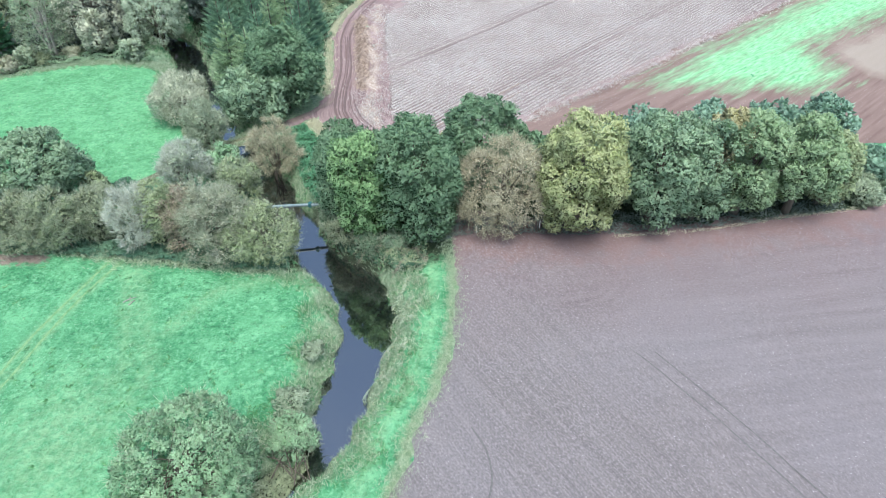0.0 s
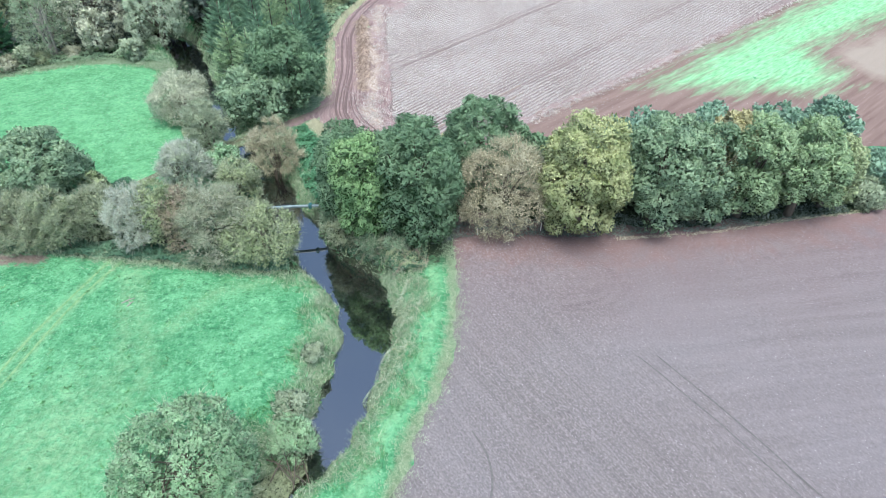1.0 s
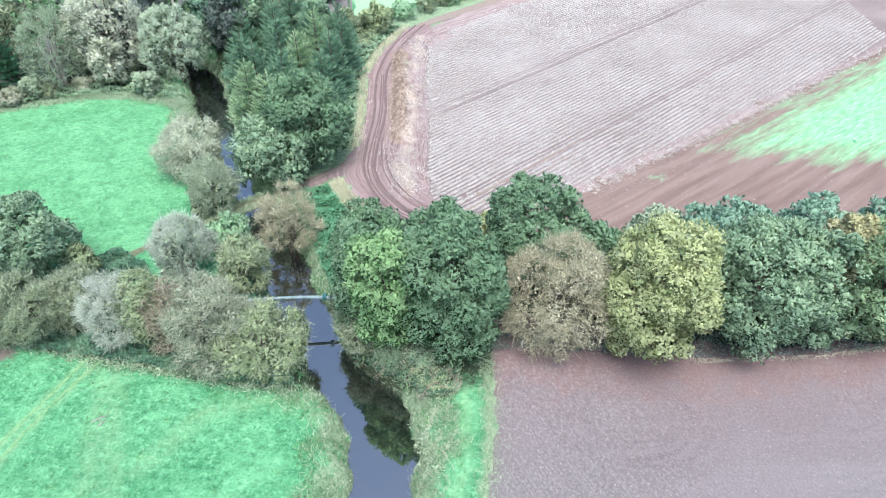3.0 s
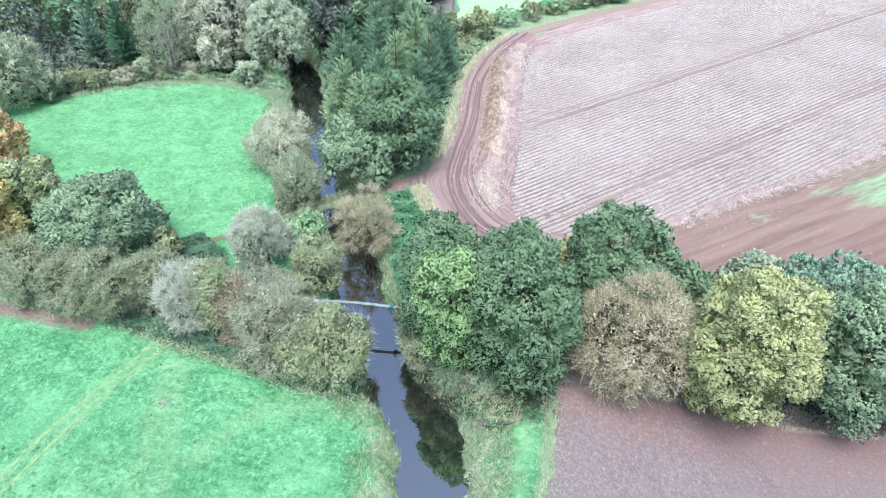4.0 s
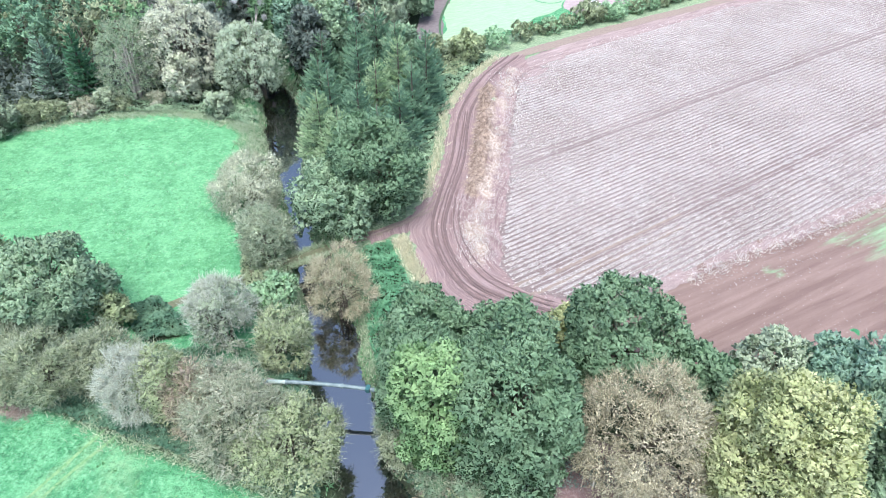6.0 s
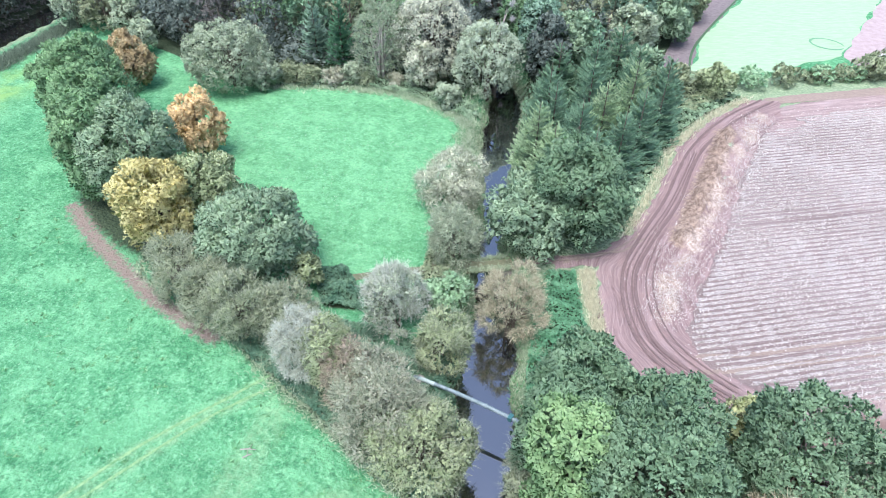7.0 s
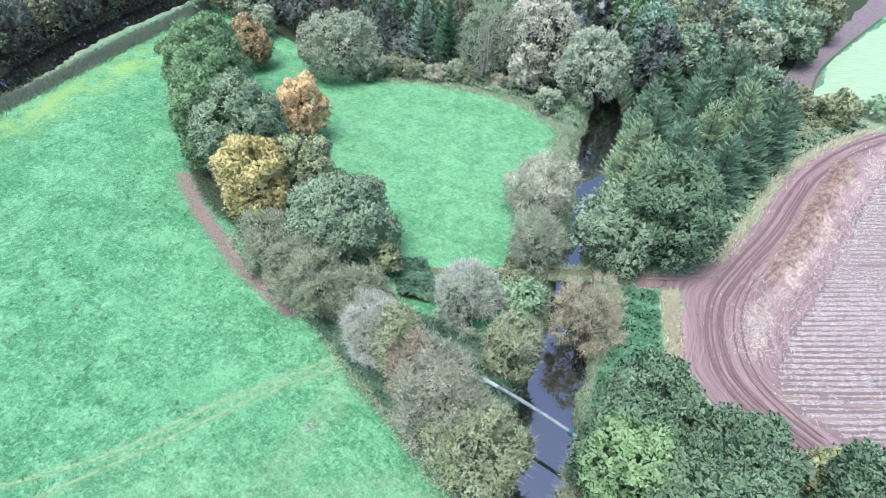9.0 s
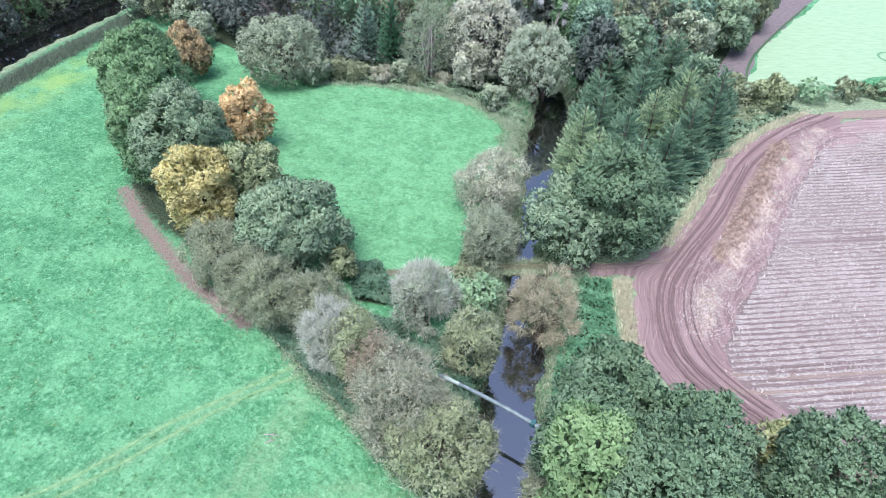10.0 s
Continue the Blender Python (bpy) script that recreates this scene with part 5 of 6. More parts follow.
# ---- low growth ----
def scatter(name, p, material, label, height, width, blades=3, spread=0.12, seed=0, lean=0.35, category="grass", floor=-9.0):
    """Tufts of upright blades at the places p."""
    g = np.random.default_rng(seed)
    p = np.repeat(p, blades, axis=0)
    n = len(p)
    base = np.column_stack([p + g.normal(0, spread, (n, 2)), np.zeros(n)])
    base[:, 2] = np.maximum(land(base[:, 0], base[:, 1]), floor)
    d = unit(np.column_stack([g.normal(0, lean, (n, 2)), np.ones(n)]))
    s = unit(np.cross(d, g.normal(size=(n, 3))))
    h = height * g.uniform(0.5, 1.3, n)[:, None]
    w = width * g.uniform(0.6, 1.3, n)[:, None]
    q = np.stack([base - s * w, base + s * w, base + d * h + s * w * 0.25, base + d * h - s * w * 0.25], 1)
    return tagged(finish(name, quad_mesh(name, q), material), label, category, kind="stuff")


def along_banks(n, near, far, seed, lo=22, hi=135):
    g = np.random.default_rng(seed)
    p = np.column_stack([g.uniform(-60, 5, n * 8), g.uniform(lo, hi, n * 8)])
    d = water_gap(p[:, 0], p[:, 1])
    uneven = np.sin(0.7 * p[:, 0] + 0.4 * p[:, 1]) + np.sin(1.1 * p[:, 1] - 0.5 * p[:, 0] + seed) + 1.1
    return p[(d > near) & (d < far + 0.5 * uneven) & (uneven > g.uniform(-0.6, 1.2, len(p)))][:n]


scatter("bank_grass", along_banks(13000, -0.2, 3.2, 1), TALLGRASS, "long pale grass along the river banks", 0.6, 0.025, 4, 0.28, 1, 0.7)
scatter("bank_weeds", along_banks(3500, 0.0, 3.4, 2), WEED, "green weeds along the river banks", 0.4, 0.08, 5, 0.25, 2, 1.2)


def spread_in(ring, n, seed, clear=3.0):
    g = np.random.default_rng(seed)
    ring = np.asarray(ring, float)
    p = g.uniform(ring.min(0), ring.max(0), (n * 4, 2))
    p = p[inside(p[:, 0], p[:, 1], ring)]
    return p[water_gap(p[:, 0], p[:, 1]) > clear][:n]


p = smooth_line([(0.6, 64, 0), (1.3, 54, 0), (1.4, 48.5, 0), (0.1, 42.2, 0), (-1.1, 38, 0), (-2.9, 34, 0), (-3.8, 30, 0), (-5.1, 26, 0), (-9.2, 14, 0)], 0.02)[:, :2]
p = p[np.random.default_rng(31).integers(0, len(p), 2200)]
p = p + np.random.default_rng(32).normal(0, 0.6, p.shape) - (0.2, 0)
scatter("margin_grass", p, TALLGRASS, "pale dying grass along the ploughed edge", 0.32, 0.022, 6, 0.22, 33, 1.1)
p = smooth_line([(22, 62.5, 0), (34, 64.0, 0), (46, 66.5, 0), (60, 69.1, 0), (90, 76, 0)], 0.05)[:, :2]
p = p[np.random.default_rng(34).integers(0, len(p), 1500)] + np.random.default_rng(35).normal(0, 0.16, (1500, 2))
scatter("margin_grass", p, DRYGRASS, "thin line of bleached grass along the hedge foot", 0.22, 0.03, 4, 0.12, 36, 1.1)
MEADOW_NEAR = np.array([(-70, 20), (-22, 22), (-15, 36), (-14, 44), (-17, 54), (-22, 57), (-40, 58), (-60, 57), (-90, 62), (-100, 40)])
MEADOW_FAR = np.array([(-116, 99), (-105, 99), (-87, 104), (-76, 112), (-62, 115), (-51, 113), (-47, 104), (-48, 96), (-39, 80), (-44, 74), (-50, 75), (-68, 80), (-84, 88), (-108, 95)])
scatter("meadow_tufts", spread_in(MEADOW_NEAR, 900, 3), GREENBLADE, "uneven tufts in the green meadow", 0.20, 0.06, 4, 0.12, 3, 2.5)
scatter("meadow_tufts", spread_in(MEADOW_FAR, 700, 4), GREENBLADE, "uneven tufts in the green meadow", 0.22, 0.07, 4, 0.14, 4, 2.5)
scatter("meadow_weeds", spread_in(MEADOW_NEAR, 260, 5), WEED, "pale green dock and thistle clumps", 0.34, 0.09, 9, 0.18, 5, 2.0)

# rows of stubble
row, across = np.array([0.7071, 0.7071]), np.array([-0.7071, 0.7071])
ROW = 0.75
for o in np.arange(50, 113, ROW):
    s = np.arange(50, 200, 0.7)
    s = s + g.uniform(-0.25, 0.25, len(s))
    p = row * s[:, None] + across * o
    flat = 0.55 if min(abs(o - 64.3), abs(o - 66.1), abs(o - 85.1), abs(o - 86.9)) < 0.36 else 1.0
    ok = (off_ring(p[:, 0], p[:, 1], STUBBLE_RING) > 1.6) & (p[:, 0] < 80) & (off_line(p[:, 0], p[:, 1], stubble_head, False) > 1.5 + 0.9 * np.sin(o * 1.7))
    z = land(p[:, 0], p[:, 1]) + 0.045
    last, verts, faces = None, [], []
    for k in np.nonzero(ok)[0]:
        w, h = flat * (0.24 + g.normal(0, 0.06)), flat * (0.12 + g.normal(0, 0.05))
        here = len(verts)
        for side, up in ((-w, 0.0), (-0.4 * w, h), (0.4 * w, h), (w, 0.0)):
            q = p[k] + across * side
            verts.append((q[0], q[1], z[k] + up))
        if last is not None and last[0] == k - 1:
            faces += [(last[1] + e, here + e, here + e + 1, last[1] + e + 1) for e in range(3)]
        last = (k, here)
    if faces:
        finish("stubble_ridge", mesh_of("stubble_ridge", verts, faces, False), RIDGE, stubble_field)
TRAMLINE = plain_material("tramline_soil", (0.150, 0.116, 0.110), (0.29, 0.235, 0.225), 3)
for o in (64.3, 66.1, 85.1, 86.9):
    s = np.arange(50, 190, 3.0)
    p = row * s[:, None] + across * o
    p = p[(off_ring(p[:, 0], p[:, 1], STUBBLE_RING) > 2.5) & (p[:, 0] < 80)]
    ribbon("tramline", np.column_stack([p, np.zeros(len(p))]), 0.20, TRAMLINE, "dark tractor tramline through the maize stubble", 0.125, int(o))
s, o = np.meshgrid(np.arange(50, 230, 0.34), np.arange(50, 113, ROW))
s, o = s.ravel() + g.uniform(-0.1, 0.1, s.size), o.ravel() + g.normal(0, 0.05, s.size)
p = row * s[:, None] + across * o[:, None]
ok = (off_ring(p[:, 0], p[:, 1], STUBBLE_RING) > 0.7) & (p[:, 0] < 75) & (p[:, 1] < 190)
ok &= (np.abs(o - 64.3) > 0.2) & (np.abs(o - 66.1) > 0.2) & (np.abs(o - 85.1) > 0.2) & (np.abs(o - 86.9) > 0.2)
ok &= g.random(len(ok)) < np.where(off_line(p[:, 0], p[:, 1], stubble_head, False) < 4, 0.35, 0.85)
scatter("maize_stubble", p[ok], STRAW, "pale cut maize stalks in rows", 0.30, 0.055, 2, 0.10, 6, 1.3, "stubble")
husk = g.random(len(p)) < np.clip(0.30 + 0.7 * (p[:, 0] + 5) / 50, 0.3, 1.0)
husk &= (off_ring(p[:, 0], p[:, 1], STUBBLE_RING) > 0.9) & (p[:, 0] < 75) & (p[:, 1] < 190)
scatter("maize_husks", p[husk], STRAW, "pale curled maize husks lying along the rows", 0.34, 0.045, 1, 0.16, 73, 3.5, "straw")
edge_p = np.array([(14, 92.3), (24.4, 100.8), (40, 113.2), (60, 130), (90, 155)])
u = g.random(900) * 3.999
p = edge_p[u.astype(int)] + (edge_p[u.astype(int) + 1] - edge_p[u.astype(int)]) * (u % 1)[:, None] + g.normal(0, 0.5, (900, 2))
scatter("straw_litter", p, STRAW, "loose straw along the field edge", 0.3, 0.05, 6, 0.2, 7, 1.2, "straw")
u = g.random(2200) * 4.999
line = straw_line
p = line[u.astype(int)] + (line[u.astype(int) + 1] - line[u.astype(int)]) * (u % 1)[:, None] + g.normal(0, 1.5, (2200, 2))
scatter("straw_litter", p, STRAW, "loose straw and dead grass on the earth mound", 0.45, 0.04, 5, 0.25, 8, 1.1, "straw")
scatter("dry_grass_strip", spread_in(np.array([(-22.0, 91.5), (-20.8, 92.8), (-15.2, 84.2), (-13.4, 82.6), (-14.4, 82.0), (-16.4, 83.4)]), 700, 9), DRYGRASS, "strip of dead yellow grass beside the track", 0.5, 0.05, 6, 0.2, 9, 0.5)
p = np.array([(-19.6, 101), (-20.4, 112), (-22.2, 126), (-20.6, 138), (-17.2, 148.6)])
u = g.random(900) * 3.999
p = p[u.astype(int)] + (p[u.astype(int) + 1] - p[u.astype(int)]) * (u % 1)[:, None] + g.normal(0, 0.45, (900, 2)) - (0.6, 0)
scatter("verge_grass", p, DRYGRASS, "dead grass along the track's verge", 0.55, 0.05, 5, 0.2, 10, 0.5)
reed_line = np.array([(-114.5, 29.0), (-124.6, 50.4), (-133.3, 71.8), (-138.4, 85.0), (-146.0, 104.5)])
u = g.random(6400) * 3.999
p = reed_line[u.astype(int)] + (reed_line[u.astype(int) + 1] - reed_line[u.astype(int)]) * (u % 1)[:, None] + g.normal(0, 1.0, (6400, 2))
p = p[water_gap(p[:, 0], p[:, 1]) > 0]
scatter("reed_bed", p, REED, "tall grey-green reeds along the channel", 1.0, 0.04, 6, 0.65, 11, 1.0, "reeds")


def thicket(name, ring, leaf, label, n, height=1.1, size=0.22, seed=0, clear=0.3, floor=-9.0, ragged=False):
    """Low tangled growth in humps over a piece of ground."""
    g = np.random.default_rng(seed)
    p = spread_in(ring, n, seed, clear)
    if ragged:
        p = p + 0.5 * np.column_stack([np.sin(1.9 * p[:, 1] + seed), np.sin(2.3 * p[:, 0] + seed)])
        wave = np.sin(2.7 * p[:, 0] + 1.9 * p[:, 1] + seed) + np.sin(3.9 * p[:, 1] - 2.3 * p[:, 0] + 2 * seed) + np.sin(5.1 * p[:, 0] - 1.3 * p[:, 1])
        p = p[wave > g.uniform(-1.6, 1.6, len(p))]
    n = len(p)
    hump = height * (0.55 + 0.25 * np.sin(1.3 * p[:, 0] + 0.8 * p[:, 1]) + 0.25 * np.sin(2.1 * p[:, 1] - 0.9 * p[:, 0]))
    pos = np.column_stack([p, np.maximum(land(p[:, 0], p[:, 1]), floor) + hump * (0.4 + 0.6 * np.sqrt(g.random(n)))])
    nor = unit(g.normal(0, 0.6, (n, 3)) + (0, 0, 1))
    a = unit(np.cross(nor, g.normal(size=(n, 3))))
    b = np.cross(nor, a)
    s = size * g.uniform(0.6, 1.3, n)[:, None]
    q = np.stack([pos - a * s, pos - b * s * 0.6 - nor * s * 0.2, pos + a * s, pos + b * s * 0.6 - nor * s * 0.2], 1)
    return tagged(finish(name, quad_mesh(name, q), LEAF[leaf]), label, "undergrowth", kind="stuff")


thicket("nettle_patch", THICKETS["nettles"], "nettle", "bright green nettle bed", 9000, 0.9, 0.2, 1)
thicket("bramble_patch", THICKETS["pipe_brambles"], "bramble", "dark green brambles below the shrubs", 9000, 1.3, 0.22, 2)
thicket("bramble_patch", THICKETS["bank_brambles"], "bramble", "dark green brambles on the steep bank", 8500, 1.5, 0.13, 3)
thicket("dead_bracken", THICKETS["bank_brambles"], "brown", "grey-brown dead stems on the steep bank", 2500, 1.8, 0.11, 16)
thicket("bramble_patch", THICKETS["hedge_foot"], "bramble", "dark brambles along the hedge foot", 9000, 0.9, 0.2, 4)
thicket("bramble_patch", THICKETS["corner"], "bramble", "dark green brambles at the meadow corner", 2500, 1.2, 0.22, 5)
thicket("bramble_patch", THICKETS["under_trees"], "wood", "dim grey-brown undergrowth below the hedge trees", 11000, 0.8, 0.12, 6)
thicket("bramble_patch", THICKETS["river_side"], "scrub", "rough growth along the river bank", 4500, 0.9, 0.2, 7)
thicket("bramble_patch", THICKETS["wood_foot"], "grey", "rough grass and scrub below the wood", 14000, 1.3, 0.16, 8)
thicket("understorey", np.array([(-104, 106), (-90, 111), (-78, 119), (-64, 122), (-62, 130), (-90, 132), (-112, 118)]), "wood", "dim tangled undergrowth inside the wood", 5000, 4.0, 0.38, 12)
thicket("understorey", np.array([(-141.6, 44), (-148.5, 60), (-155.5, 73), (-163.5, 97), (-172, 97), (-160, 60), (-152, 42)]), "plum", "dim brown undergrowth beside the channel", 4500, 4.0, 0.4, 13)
line = CHANNEL_LINE[:, :2]
bank = np.vstack([line[1:] - (3.2, -1.2), (line[1:] - (8.5, -3))[::-1]])
thicket("bramble_patch", bank, "plum", "dull brown brambles overhanging the channel", 7000, 1.6, 0.3, 14, -1.5)
thicket("bramble_patch", THICKETS["lane_corner"], "scrub", "rough grass and brambles at the lane corner", 4000, 1.6, 0.24, 15)
thicket("bramble_patch", THICKETS["track_side"], "grey", "rough grey-green growth beside the track", 6000, 1.1, 0.24, 9)

BANK_STRIP = np.array([(-6.4, 58.5), (-2.4, 58), (-2.2, 51), (-3.4, 44), (-6.4, 38), (-8.2, 38.5), (-6.0, 45.6), (-5.4, 51)])
thicket("bank_herbs", BANK_STRIP, "silver", "pale seeding herbs along the river bank", 5200, 1.3, 0.075, 18, 0.1, ragged=True)
thicket("bank_herbs", BANK_STRIP, "scrub", "olive-green herbs along the river bank", 4200, 1.0, 0.085, 19, 0.1, ragged=True)
thicket("bank_herbs", BANK_STRIP, "tan", "brown dead herbs along the river bank", 3000, 1.2, 0.065, 22, 0.1, ragged=True)
thicket("bank_herbs", THICKETS["bank_brambles"], "moss", "bright yellow-green herbs on the steep bank", 5000, 2.1, 0.1, 21, ragged=True)
thicket("dead_bracken", THICKETS["bank_brambles"], "umber", "pinkish-brown dead stems on the steep bank", 9000, 2.1, 0.075, 23, ragged=True)
thicket("flood_litter", np.array([(-18.6, 28.4), (-15, 28), (-12.6, 31.6), (-13.2, 33.4), (-15.2, 32.6)]), "brown", "grey-brown flood litter jammed among branches", 3200, 0.7, 0.12, 17, -4.0, -2.55)


# ---- the pipe over the river ----
def pipe_bridge():
    a, b = Vector((-28.2, 66.8, 0.8)), Vector((-13.4, 68.4, 0.8))
    root = tagged(new("pipe_bridge"), "grey-green steel pipe arching over the river", "pipe")
    root.location = (a.x, a.y, 0)
    steel = Nodes("painted_steel")
    f = steel.noise(2.0, 5, 0.65)
    mat = steel.surface(steel.mix(steel.span(f, 0.35, 0.7), (0.12, 0.175, 0.19), (0.26, 0.325, 0.345)), 0.5, f, 0.2, 0.01, 0.4)
    teal = plain_material("teal_paint", (0.03, 0.12, 0.13), (0.07, 0.18, 0.19), 6, 0.5)
    conc = plain_material("old_concrete", (0.20, 0.19, 0.17), (0.34, 0.33, 0.30), 3)
    path = []
    for i in range(25):
        u = i / 24
        path.append(a.lerp(b, u) - root.location + Vector((0, 0, 0.55 * 4 * u * (1 - u))))
    v, f = [], []
    tube(v, f, path, [0.2] * 25, 16)
    finish("pipe", mesh_of("pipe", v, f, True), mat, root)
    v, f = [], []
    pale = plain_material("bleached_paint", (0.30, 0.42, 0.40), (0.50, 0.58, 0.56), 3, 0.5)
    tube(v, f, path[1:5], [0.21] * 4, 16)
    finish("sleeve", mesh_of("sleeve", v, f, True), pale, root, "bleached pale green pipe sleeve")
    for i in (4, 8, 13, 18, 22):
        v, f = [], []
        d = (path[i + 1] - path[i - 1]).normalized()
        tube(v, f, [path[i] - d * 0.07, path[i] + d * 0.07], [0.27] * 2, 16)
        finish("flange", mesh_of("flange", v, f), mat, root)
    for i in (1, 23):
        bm = bmesh.new()
        bmesh.ops.create_cube(bm, size=1, matrix=Matrix.Translation(path[i] + Vector((0, 0, -0.9))) @ Matrix.Diagonal((0.7, 0.9, 1.8, 1)))
        bmesh.ops.bevel(bm, geom=bm.edges[:], offset=0.05, segments=1)
        me = bpy.data.meshes.new("pier")
        bm.to_mesh(me)
        bm.free()
        finish("pier", me, conc, root)
    bm = bmesh.new()
    bmesh.ops.create_cube(bm, size=1, matrix=Matrix.Translation(path[17] + Vector((0.1, 0, 0.05))) @ Matrix.Diagonal((0.4, 0.6, 0.55, 1)))
    bmesh.ops.bevel(bm, geom=bm.edges[:], offset=0.06, segments=2)
    me = bpy.data.meshes.new("guard")
    bm.to_mesh(me)
    bm.free()
    finish("guard", me, teal, root, "teal painted guard box")


pipe_bridge()


def farm_bridge():
    """A low earth-topped bridge that takes the path over the river."""
    root = tagged(new("farm_bridge"), "low earth-covered farm bridge over the river", "bridge")
    root.matrix_world = pose(-33, 84.8, 0, 0, 0, 42)
    conc = plain_material("bridge_concrete", (0.16, 0.15, 0.13), (0.28, 0.26, 0.23), 2)
    for name, mat, size, at in (("deck", conc, (9.6, 1.9, 0.3), (0, 0, -0.2)), ("surface", GREENWAY, (9.9, 1.5, 0.12), (0, 0, 0.02)),
                                ("verge", GREENWAY, (9.8, 0.55, 0.2), (0, 0.95, 0.0)), ("verge", GREENWAY, (9.8, 0.55, 0.2), (0, -0.95, 0.0)),
                                ("abutment", conc, (0.8, 2.4, 3.0), (-4.3, 0, -1.8)), ("abutment", conc, (0.8, 2.4, 3.0), (4.3, 0, -1.8))):
        bm = bmesh.new()
        bmesh.ops.create_cube(bm, size=1, matrix=Matrix.Translation(at) @ Matrix.Diagonal((*size, 1)))
        bmesh.ops.bevel(bm, geom=bm.edges[:], offset=0.04, segments=2)
        me = bpy.data.meshes.new(name)
        bm.to_mesh(me)
        bm.free()
        finish(name, me, mat, root)


farm_bridge()


def brush_pile():
    """Fallen branches jammed across the river."""
    g = np.random.default_rng(3)
    for k in range(9):
        root = tagged(new("fallen_branch"), "bare grey fallen branch jammed in the river", "branch", "branches jammed in the river")
        root.location = (-14.2 + g.normal(0, 0.9), 31.2 + g.normal(0, 0.9), -1.6 + 0.12 * k)
        w, L = g.uniform(0, 6.28), g.uniform(1.6, 4.2)
        d = Vector((math.cos(w), math.sin(w), g.uniform(-0.1, 0.35)))
        v, f = [], []
        tube(v, f, [-d * L / 2, Vector((0, 0, 0.15)), d * L / 2], [0.07, 0.055, 0.02], 7)
        for _ in range(4):
            a = d * L * g.uniform(-0.2, 0.4)
            tube(v, f, [a, a + Vector(g.normal(0, 0.5, 3)) + d * 0.5], [0.03, 0.008], 5)
        finish("bough", mesh_of("bough", v, f, True), BARK, root)


brush_pile()


def car():
    """A small pale car on the far yard."""
    root = tagged(new("car"), "small pale car parked on the earth yard", "car")
    root.matrix_world = pose(-1.0, 178.6, 0.12, 0, 0, 35)
    paint, glass = plain_material("pale_car_paint", (0.62, 0.60, 0.62), (0.70, 0.68, 0.70), 8, 0.3, 0.0, 0.01, spec=0.5), plain_material("car_glass", (0.02, 0.02, 0.03), (0.03, 0.03, 0.05), 5, 0.08, 0.0, 0.01, spec=0.6)
    tyre = plain_material("tyre_rubber", (0.02, 0.02, 0.02), (0.04, 0.04, 0.04), 20)
    for name, mat, ring, half in (("body", paint, ((-2.1, 0.3), (2.1, 0.3), (2.15, 0.7), (1.2, 0.88), (-2.0, 0.92), (-2.15, 0.6)), 0.86),
                                  ("cabin", glass, ((-1.8, 0.9), (1.1, 0.87), (0.45, 1.36), (-1.3, 1.38)), 0.74),
                                  ("roof", paint, ((-1.4, 1.36), (0.55, 1.34), (0.4, 1.43), (-1.2, 1.45)), 0.70)):
        n = len(ring)
        v = [(x, s * half, z) for s in (-1, 1) for x, z in ring]
        f = [tuple(range(n - 1, -1, -1)), tuple(range(n, 2 * n))] + [(i, (i + 1) % n, n + (i + 1) % n, n + i) for i in range(n)]
        finish(name, mesh_of(name, v, f), mat, root)
    for x in (-1.3, 1.35):
        for y in (-0.82, 0.82):
            v, f = [], []
            tube(v, f, [(x, y - 0.1, 0.3), (x, y + 0.1, 0.3)], [0.31, 0.31], 14)
            wheel = finish("wheel", mesh_of("wheel", v, f), tyre, root)
            v, f = [], []
            tube(v, f, [(x, y - 0.112, 0.3), (x, y + 0.112, 0.3)], [0.19, 0.19], 12)
            finish("rim", mesh_of("rim", v, f), paint, wheel, "pale metal rim")


car()
ring = [(-11.4 + 3.2 * math.cos(w), 181.6 + 2.6 * math.sin(w), 0) for w in np.linspace(0.3, 6.2, 14)]
ribbon("wheel_mark", ring, 0.5, plain_material("bruised_crop", (0.10, 0.25, 0.14), (0.17, 0.34, 0.20), 2), "dark ring of tyre marks in the crop", 0.09, 61)
ribbon("ditch_line", [(-29.2, 152, 0), (-32.0, 161, 0), (-33.2, 172, 0), (-33.6, 200, 0)], 0.5, plain_material("ditch_grass", (0.04, 0.09, 0.05), (0.09, 0.15, 0.08), 2), "dark narrow ditch at the crop edge", 0.09, 62)


# ---- small things lying about ----
def fallen_stick(x, y, w, length, label):
    root = tagged(new("fallen_stick"), label, "stick")
    root.location = (x, y, float(land(np.array([x]), np.array([y]))[0]) + 0.05)
    v, f = [], []
    d = Vector((math.cos(w), math.sin(w), 0))
    tube(v, f, [-d * length / 2, Vector((0.05, 0.08, 0.06)), d * length / 2], [0.07, 0.06, 0.03], 7)
    tube(v, f, [Vector((0, 0, 0.05)), d * length * 0.2 + Vector((-d.y, d.x, 0.2)) * 0.5], [0.04, 0.015], 6)
    finish("bough", mesh_of("bough", v, f, True), PALEBARK, root)


fallen_stick(-36.0, 51.7, 0.6, 1.5, "pale bleached stick lying in the meadow")
fallen_stick(-35.6, 51.2, 1.1, 0.9, "short pale stick lying in the meadow")


def marker_post(x, y):
    root = tagged(new("marker_post"), "short white marker post at the hedge foot", "post")
    root.location = (x, y, 0)
    v, f = [], []
    tube(v, f, [(0, 0, -0.1), (0, 0, 1.25), (0, 0, 1.3)], [0.06, 0.06, 0.03], 8)
    finish("pole", mesh_of("pole", v, f), plain_material("white_post_paint", (0.62, 0.62, 0.60), (0.78, 0.78, 0.76), 8), root)


marker_post(12.5, 64.3)
marker_post(4.3, 63.2)

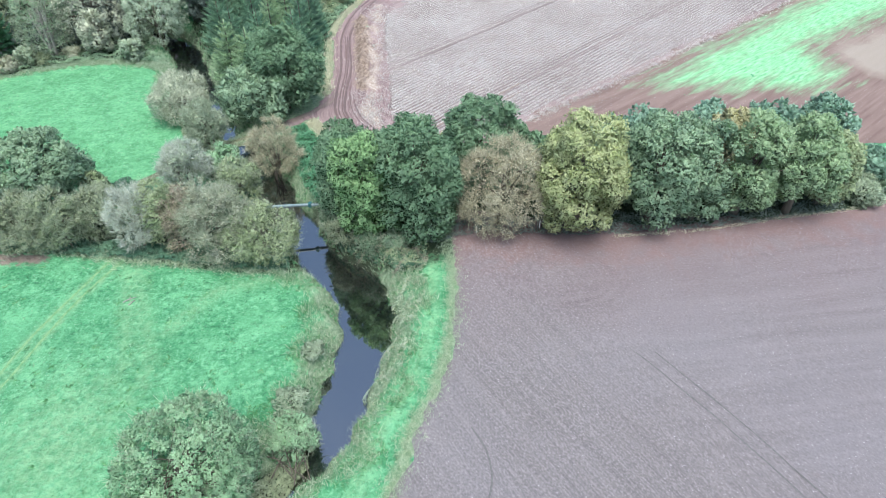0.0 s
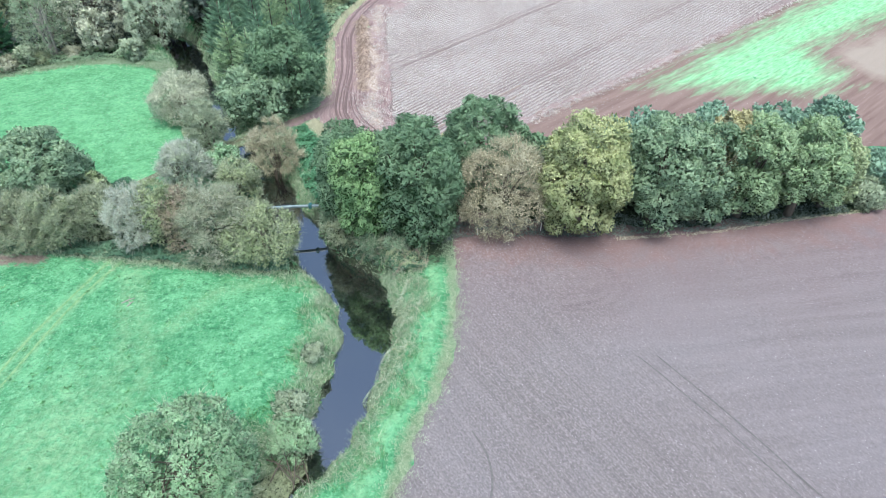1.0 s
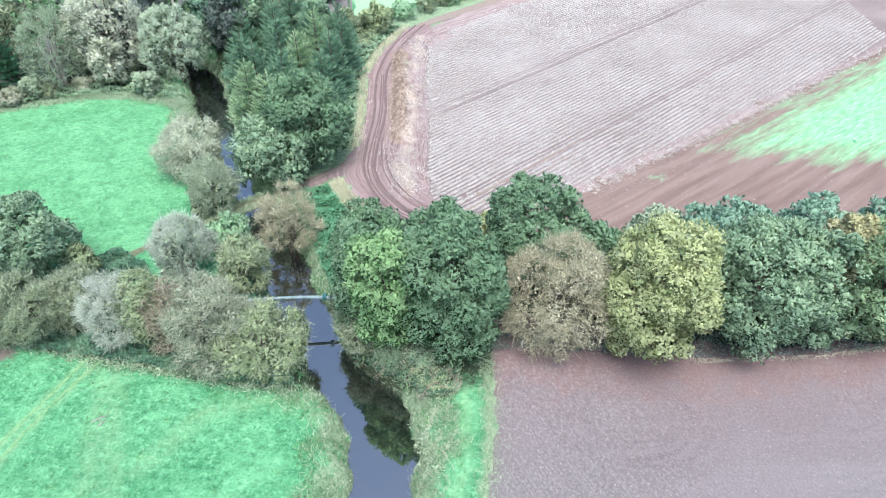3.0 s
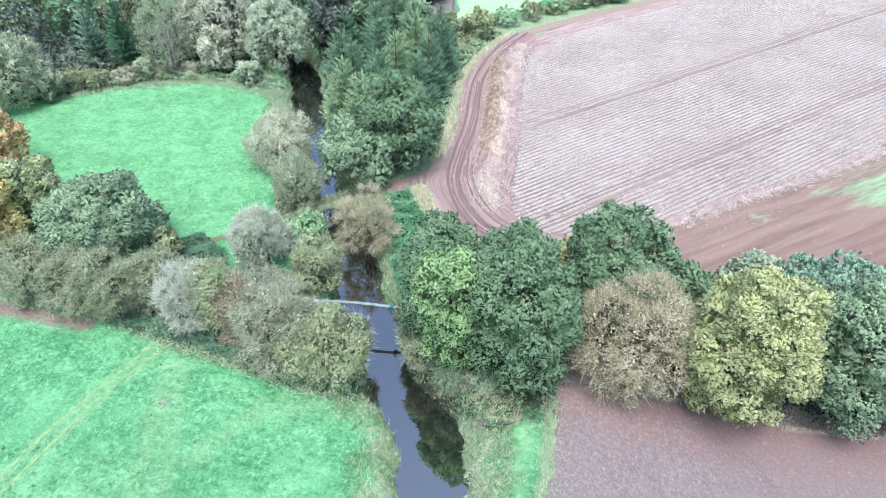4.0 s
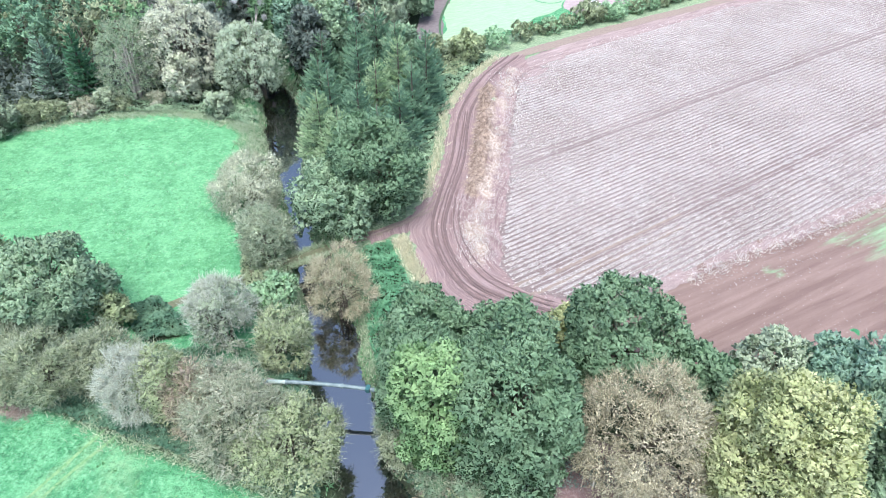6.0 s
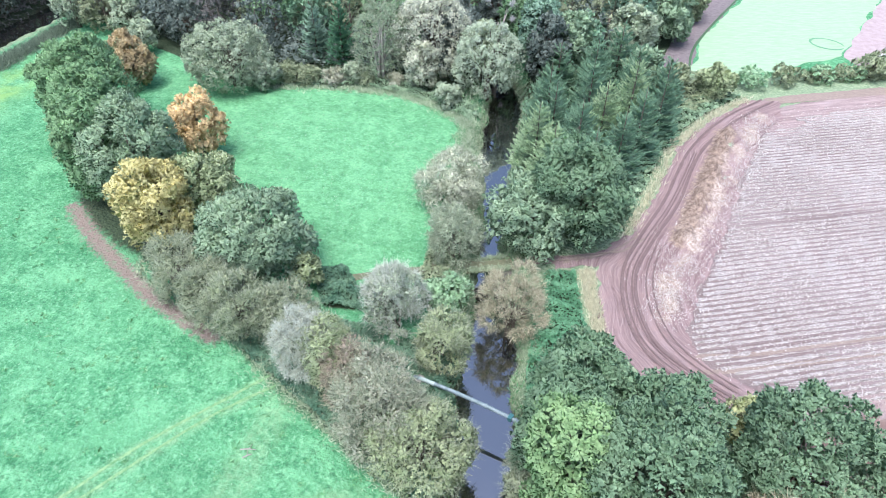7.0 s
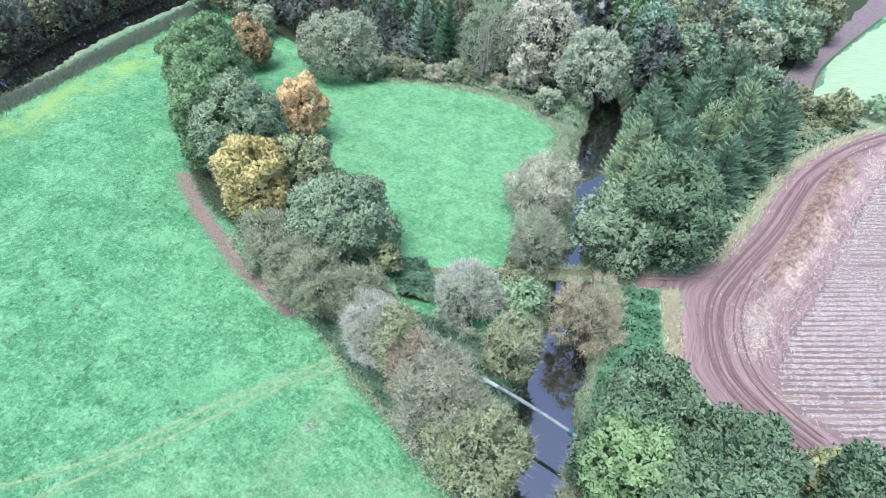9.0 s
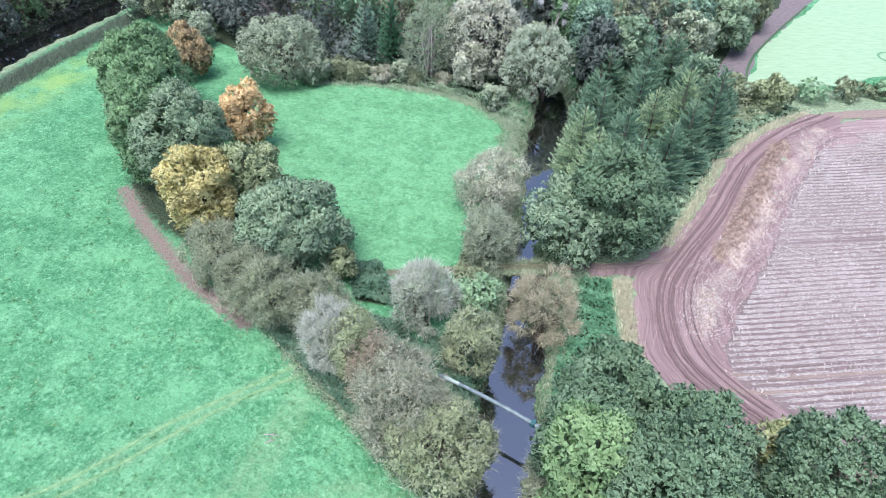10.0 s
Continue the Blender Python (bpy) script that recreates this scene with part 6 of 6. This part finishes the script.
p = np.array([(-36.4, 81.8), (-29.6, 87.9)])
u = g.random(420)
p = p[0] + (p[1] - p[0]) * u[:, None] + np.array([-0.67, 0.74]) * (np.where(g.random(420) < 0.5, 0.95, -0.95) + g.normal(0, 0.22, 420))[:, None]
scatter("bridge_grass", p, TALLGRASS, "long pale grass overhanging the bridge edges", 0.55, 0.03, 6, 0.15, 66, 0.9, floor=0.05)

p = HEDGE_LEFT[3:] - (0.0, 3.2)
u = g.random(1500) * (len(p) - 1.001)
p = p[u.astype(int)] + (p[u.astype(int) + 1] - p[u.astype(int)]) * (u % 1)[:, None] + g.normal(0, 0.7, (1500, 2))
scatter("hedge_grass", p[water_gap(p[:, 0], p[:, 1]) > 0.5], TALLGRASS, "rough tall grass along the hedge foot", 0.5, 0.035, 5, 0.25, 67, 1.0)


def flints(name, p, size, label, seed):
    """Loose pale stones, each a small rough lump."""
    g = np.random.default_rng(seed)
    base = np.array([(1, 0, 0), (-1, 0, 0), (0, 1, 0), (0, -1, 0), (0, 0, 0.8), (0, 0, -0.8)])
    tri = np.array([(0, 2, 4), (2, 1, 4), (1, 3, 4), (3, 0, 4), (2, 0, 5), (1, 2, 5), (3, 1, 5), (0, 3, 5)])
    z = land(p[:, 0], p[:, 1]) + 0.07
    v = base[None] * g.uniform(0.5, 1.3, (len(p), 6, 1)) * size * g.uniform(0.5, 1.3, (len(p), 1, 1)) + np.column_stack([p, z])[:, None]
    q = v[:, tri].reshape(-1, 3, 3)
    return tagged(finish(name, quad_mesh(name, q), FLINT), label, "stones", kind="stuff")


FLINT = plain_material("flint", (0.24, 0.21, 0.195), (0.42, 0.38, 0.355), 3, 0.8)
p = edge_p[0] + (edge_p[3] - edge_p[0]) * g.random((420, 1)) + np.column_stack([g.normal(1.2, 1.6, 420), g.normal(-1.2, 1.6, 420)])
flints("field_stones", p, 0.11, "pale stones turned up along the stubble edge", 5)
p = spread_in(RED_RING[[0, 1, 2, 3, 4, 10, 11, 12]], 260, 68)
flints("field_stones", p, 0.07, "small pale flints on the red soil", 6)

p = np.array([(-100, 100.5), (-87.5, 104.2), (-76.2, 111.8), (-69, 114.4), (-62, 115), (-54, 113.6), (-50, 111.5), (-47.6, 105)])
u = g.random(2600) * 6.999
p = p[u.astype(int)] + (p[u.astype(int) + 1] - p[u.astype(int)]) * (u % 1)[:, None] + g.normal(0, 0.7, (2600, 2))
scatter("wood_edge_grass", p, TALLGRASS, "rough tall grass between meadow and wood", 0.6, 0.04, 5, 0.25, 69, 1.0)

p = spread_in(np.array([(-12, 140), (-11, 104), (-8, 90), (6, 87), (24, 102), (50, 124), (40, 170), (5, 164)]), 14000, 70)
scatter("loose_straw", p, STRAW, "loose pale straw lying over the stubble", 0.34, 0.035, 1, 0.1, 70, 3.0, "straw")

p = spread_in(np.array([(2, 48), (2, 63), (20, 62.5), (46, 65.5), (46, 52), (20, 46)]), 700, 72)
flints("field_stones", p, 0.045, "small pale flints on the bare soil", 7)
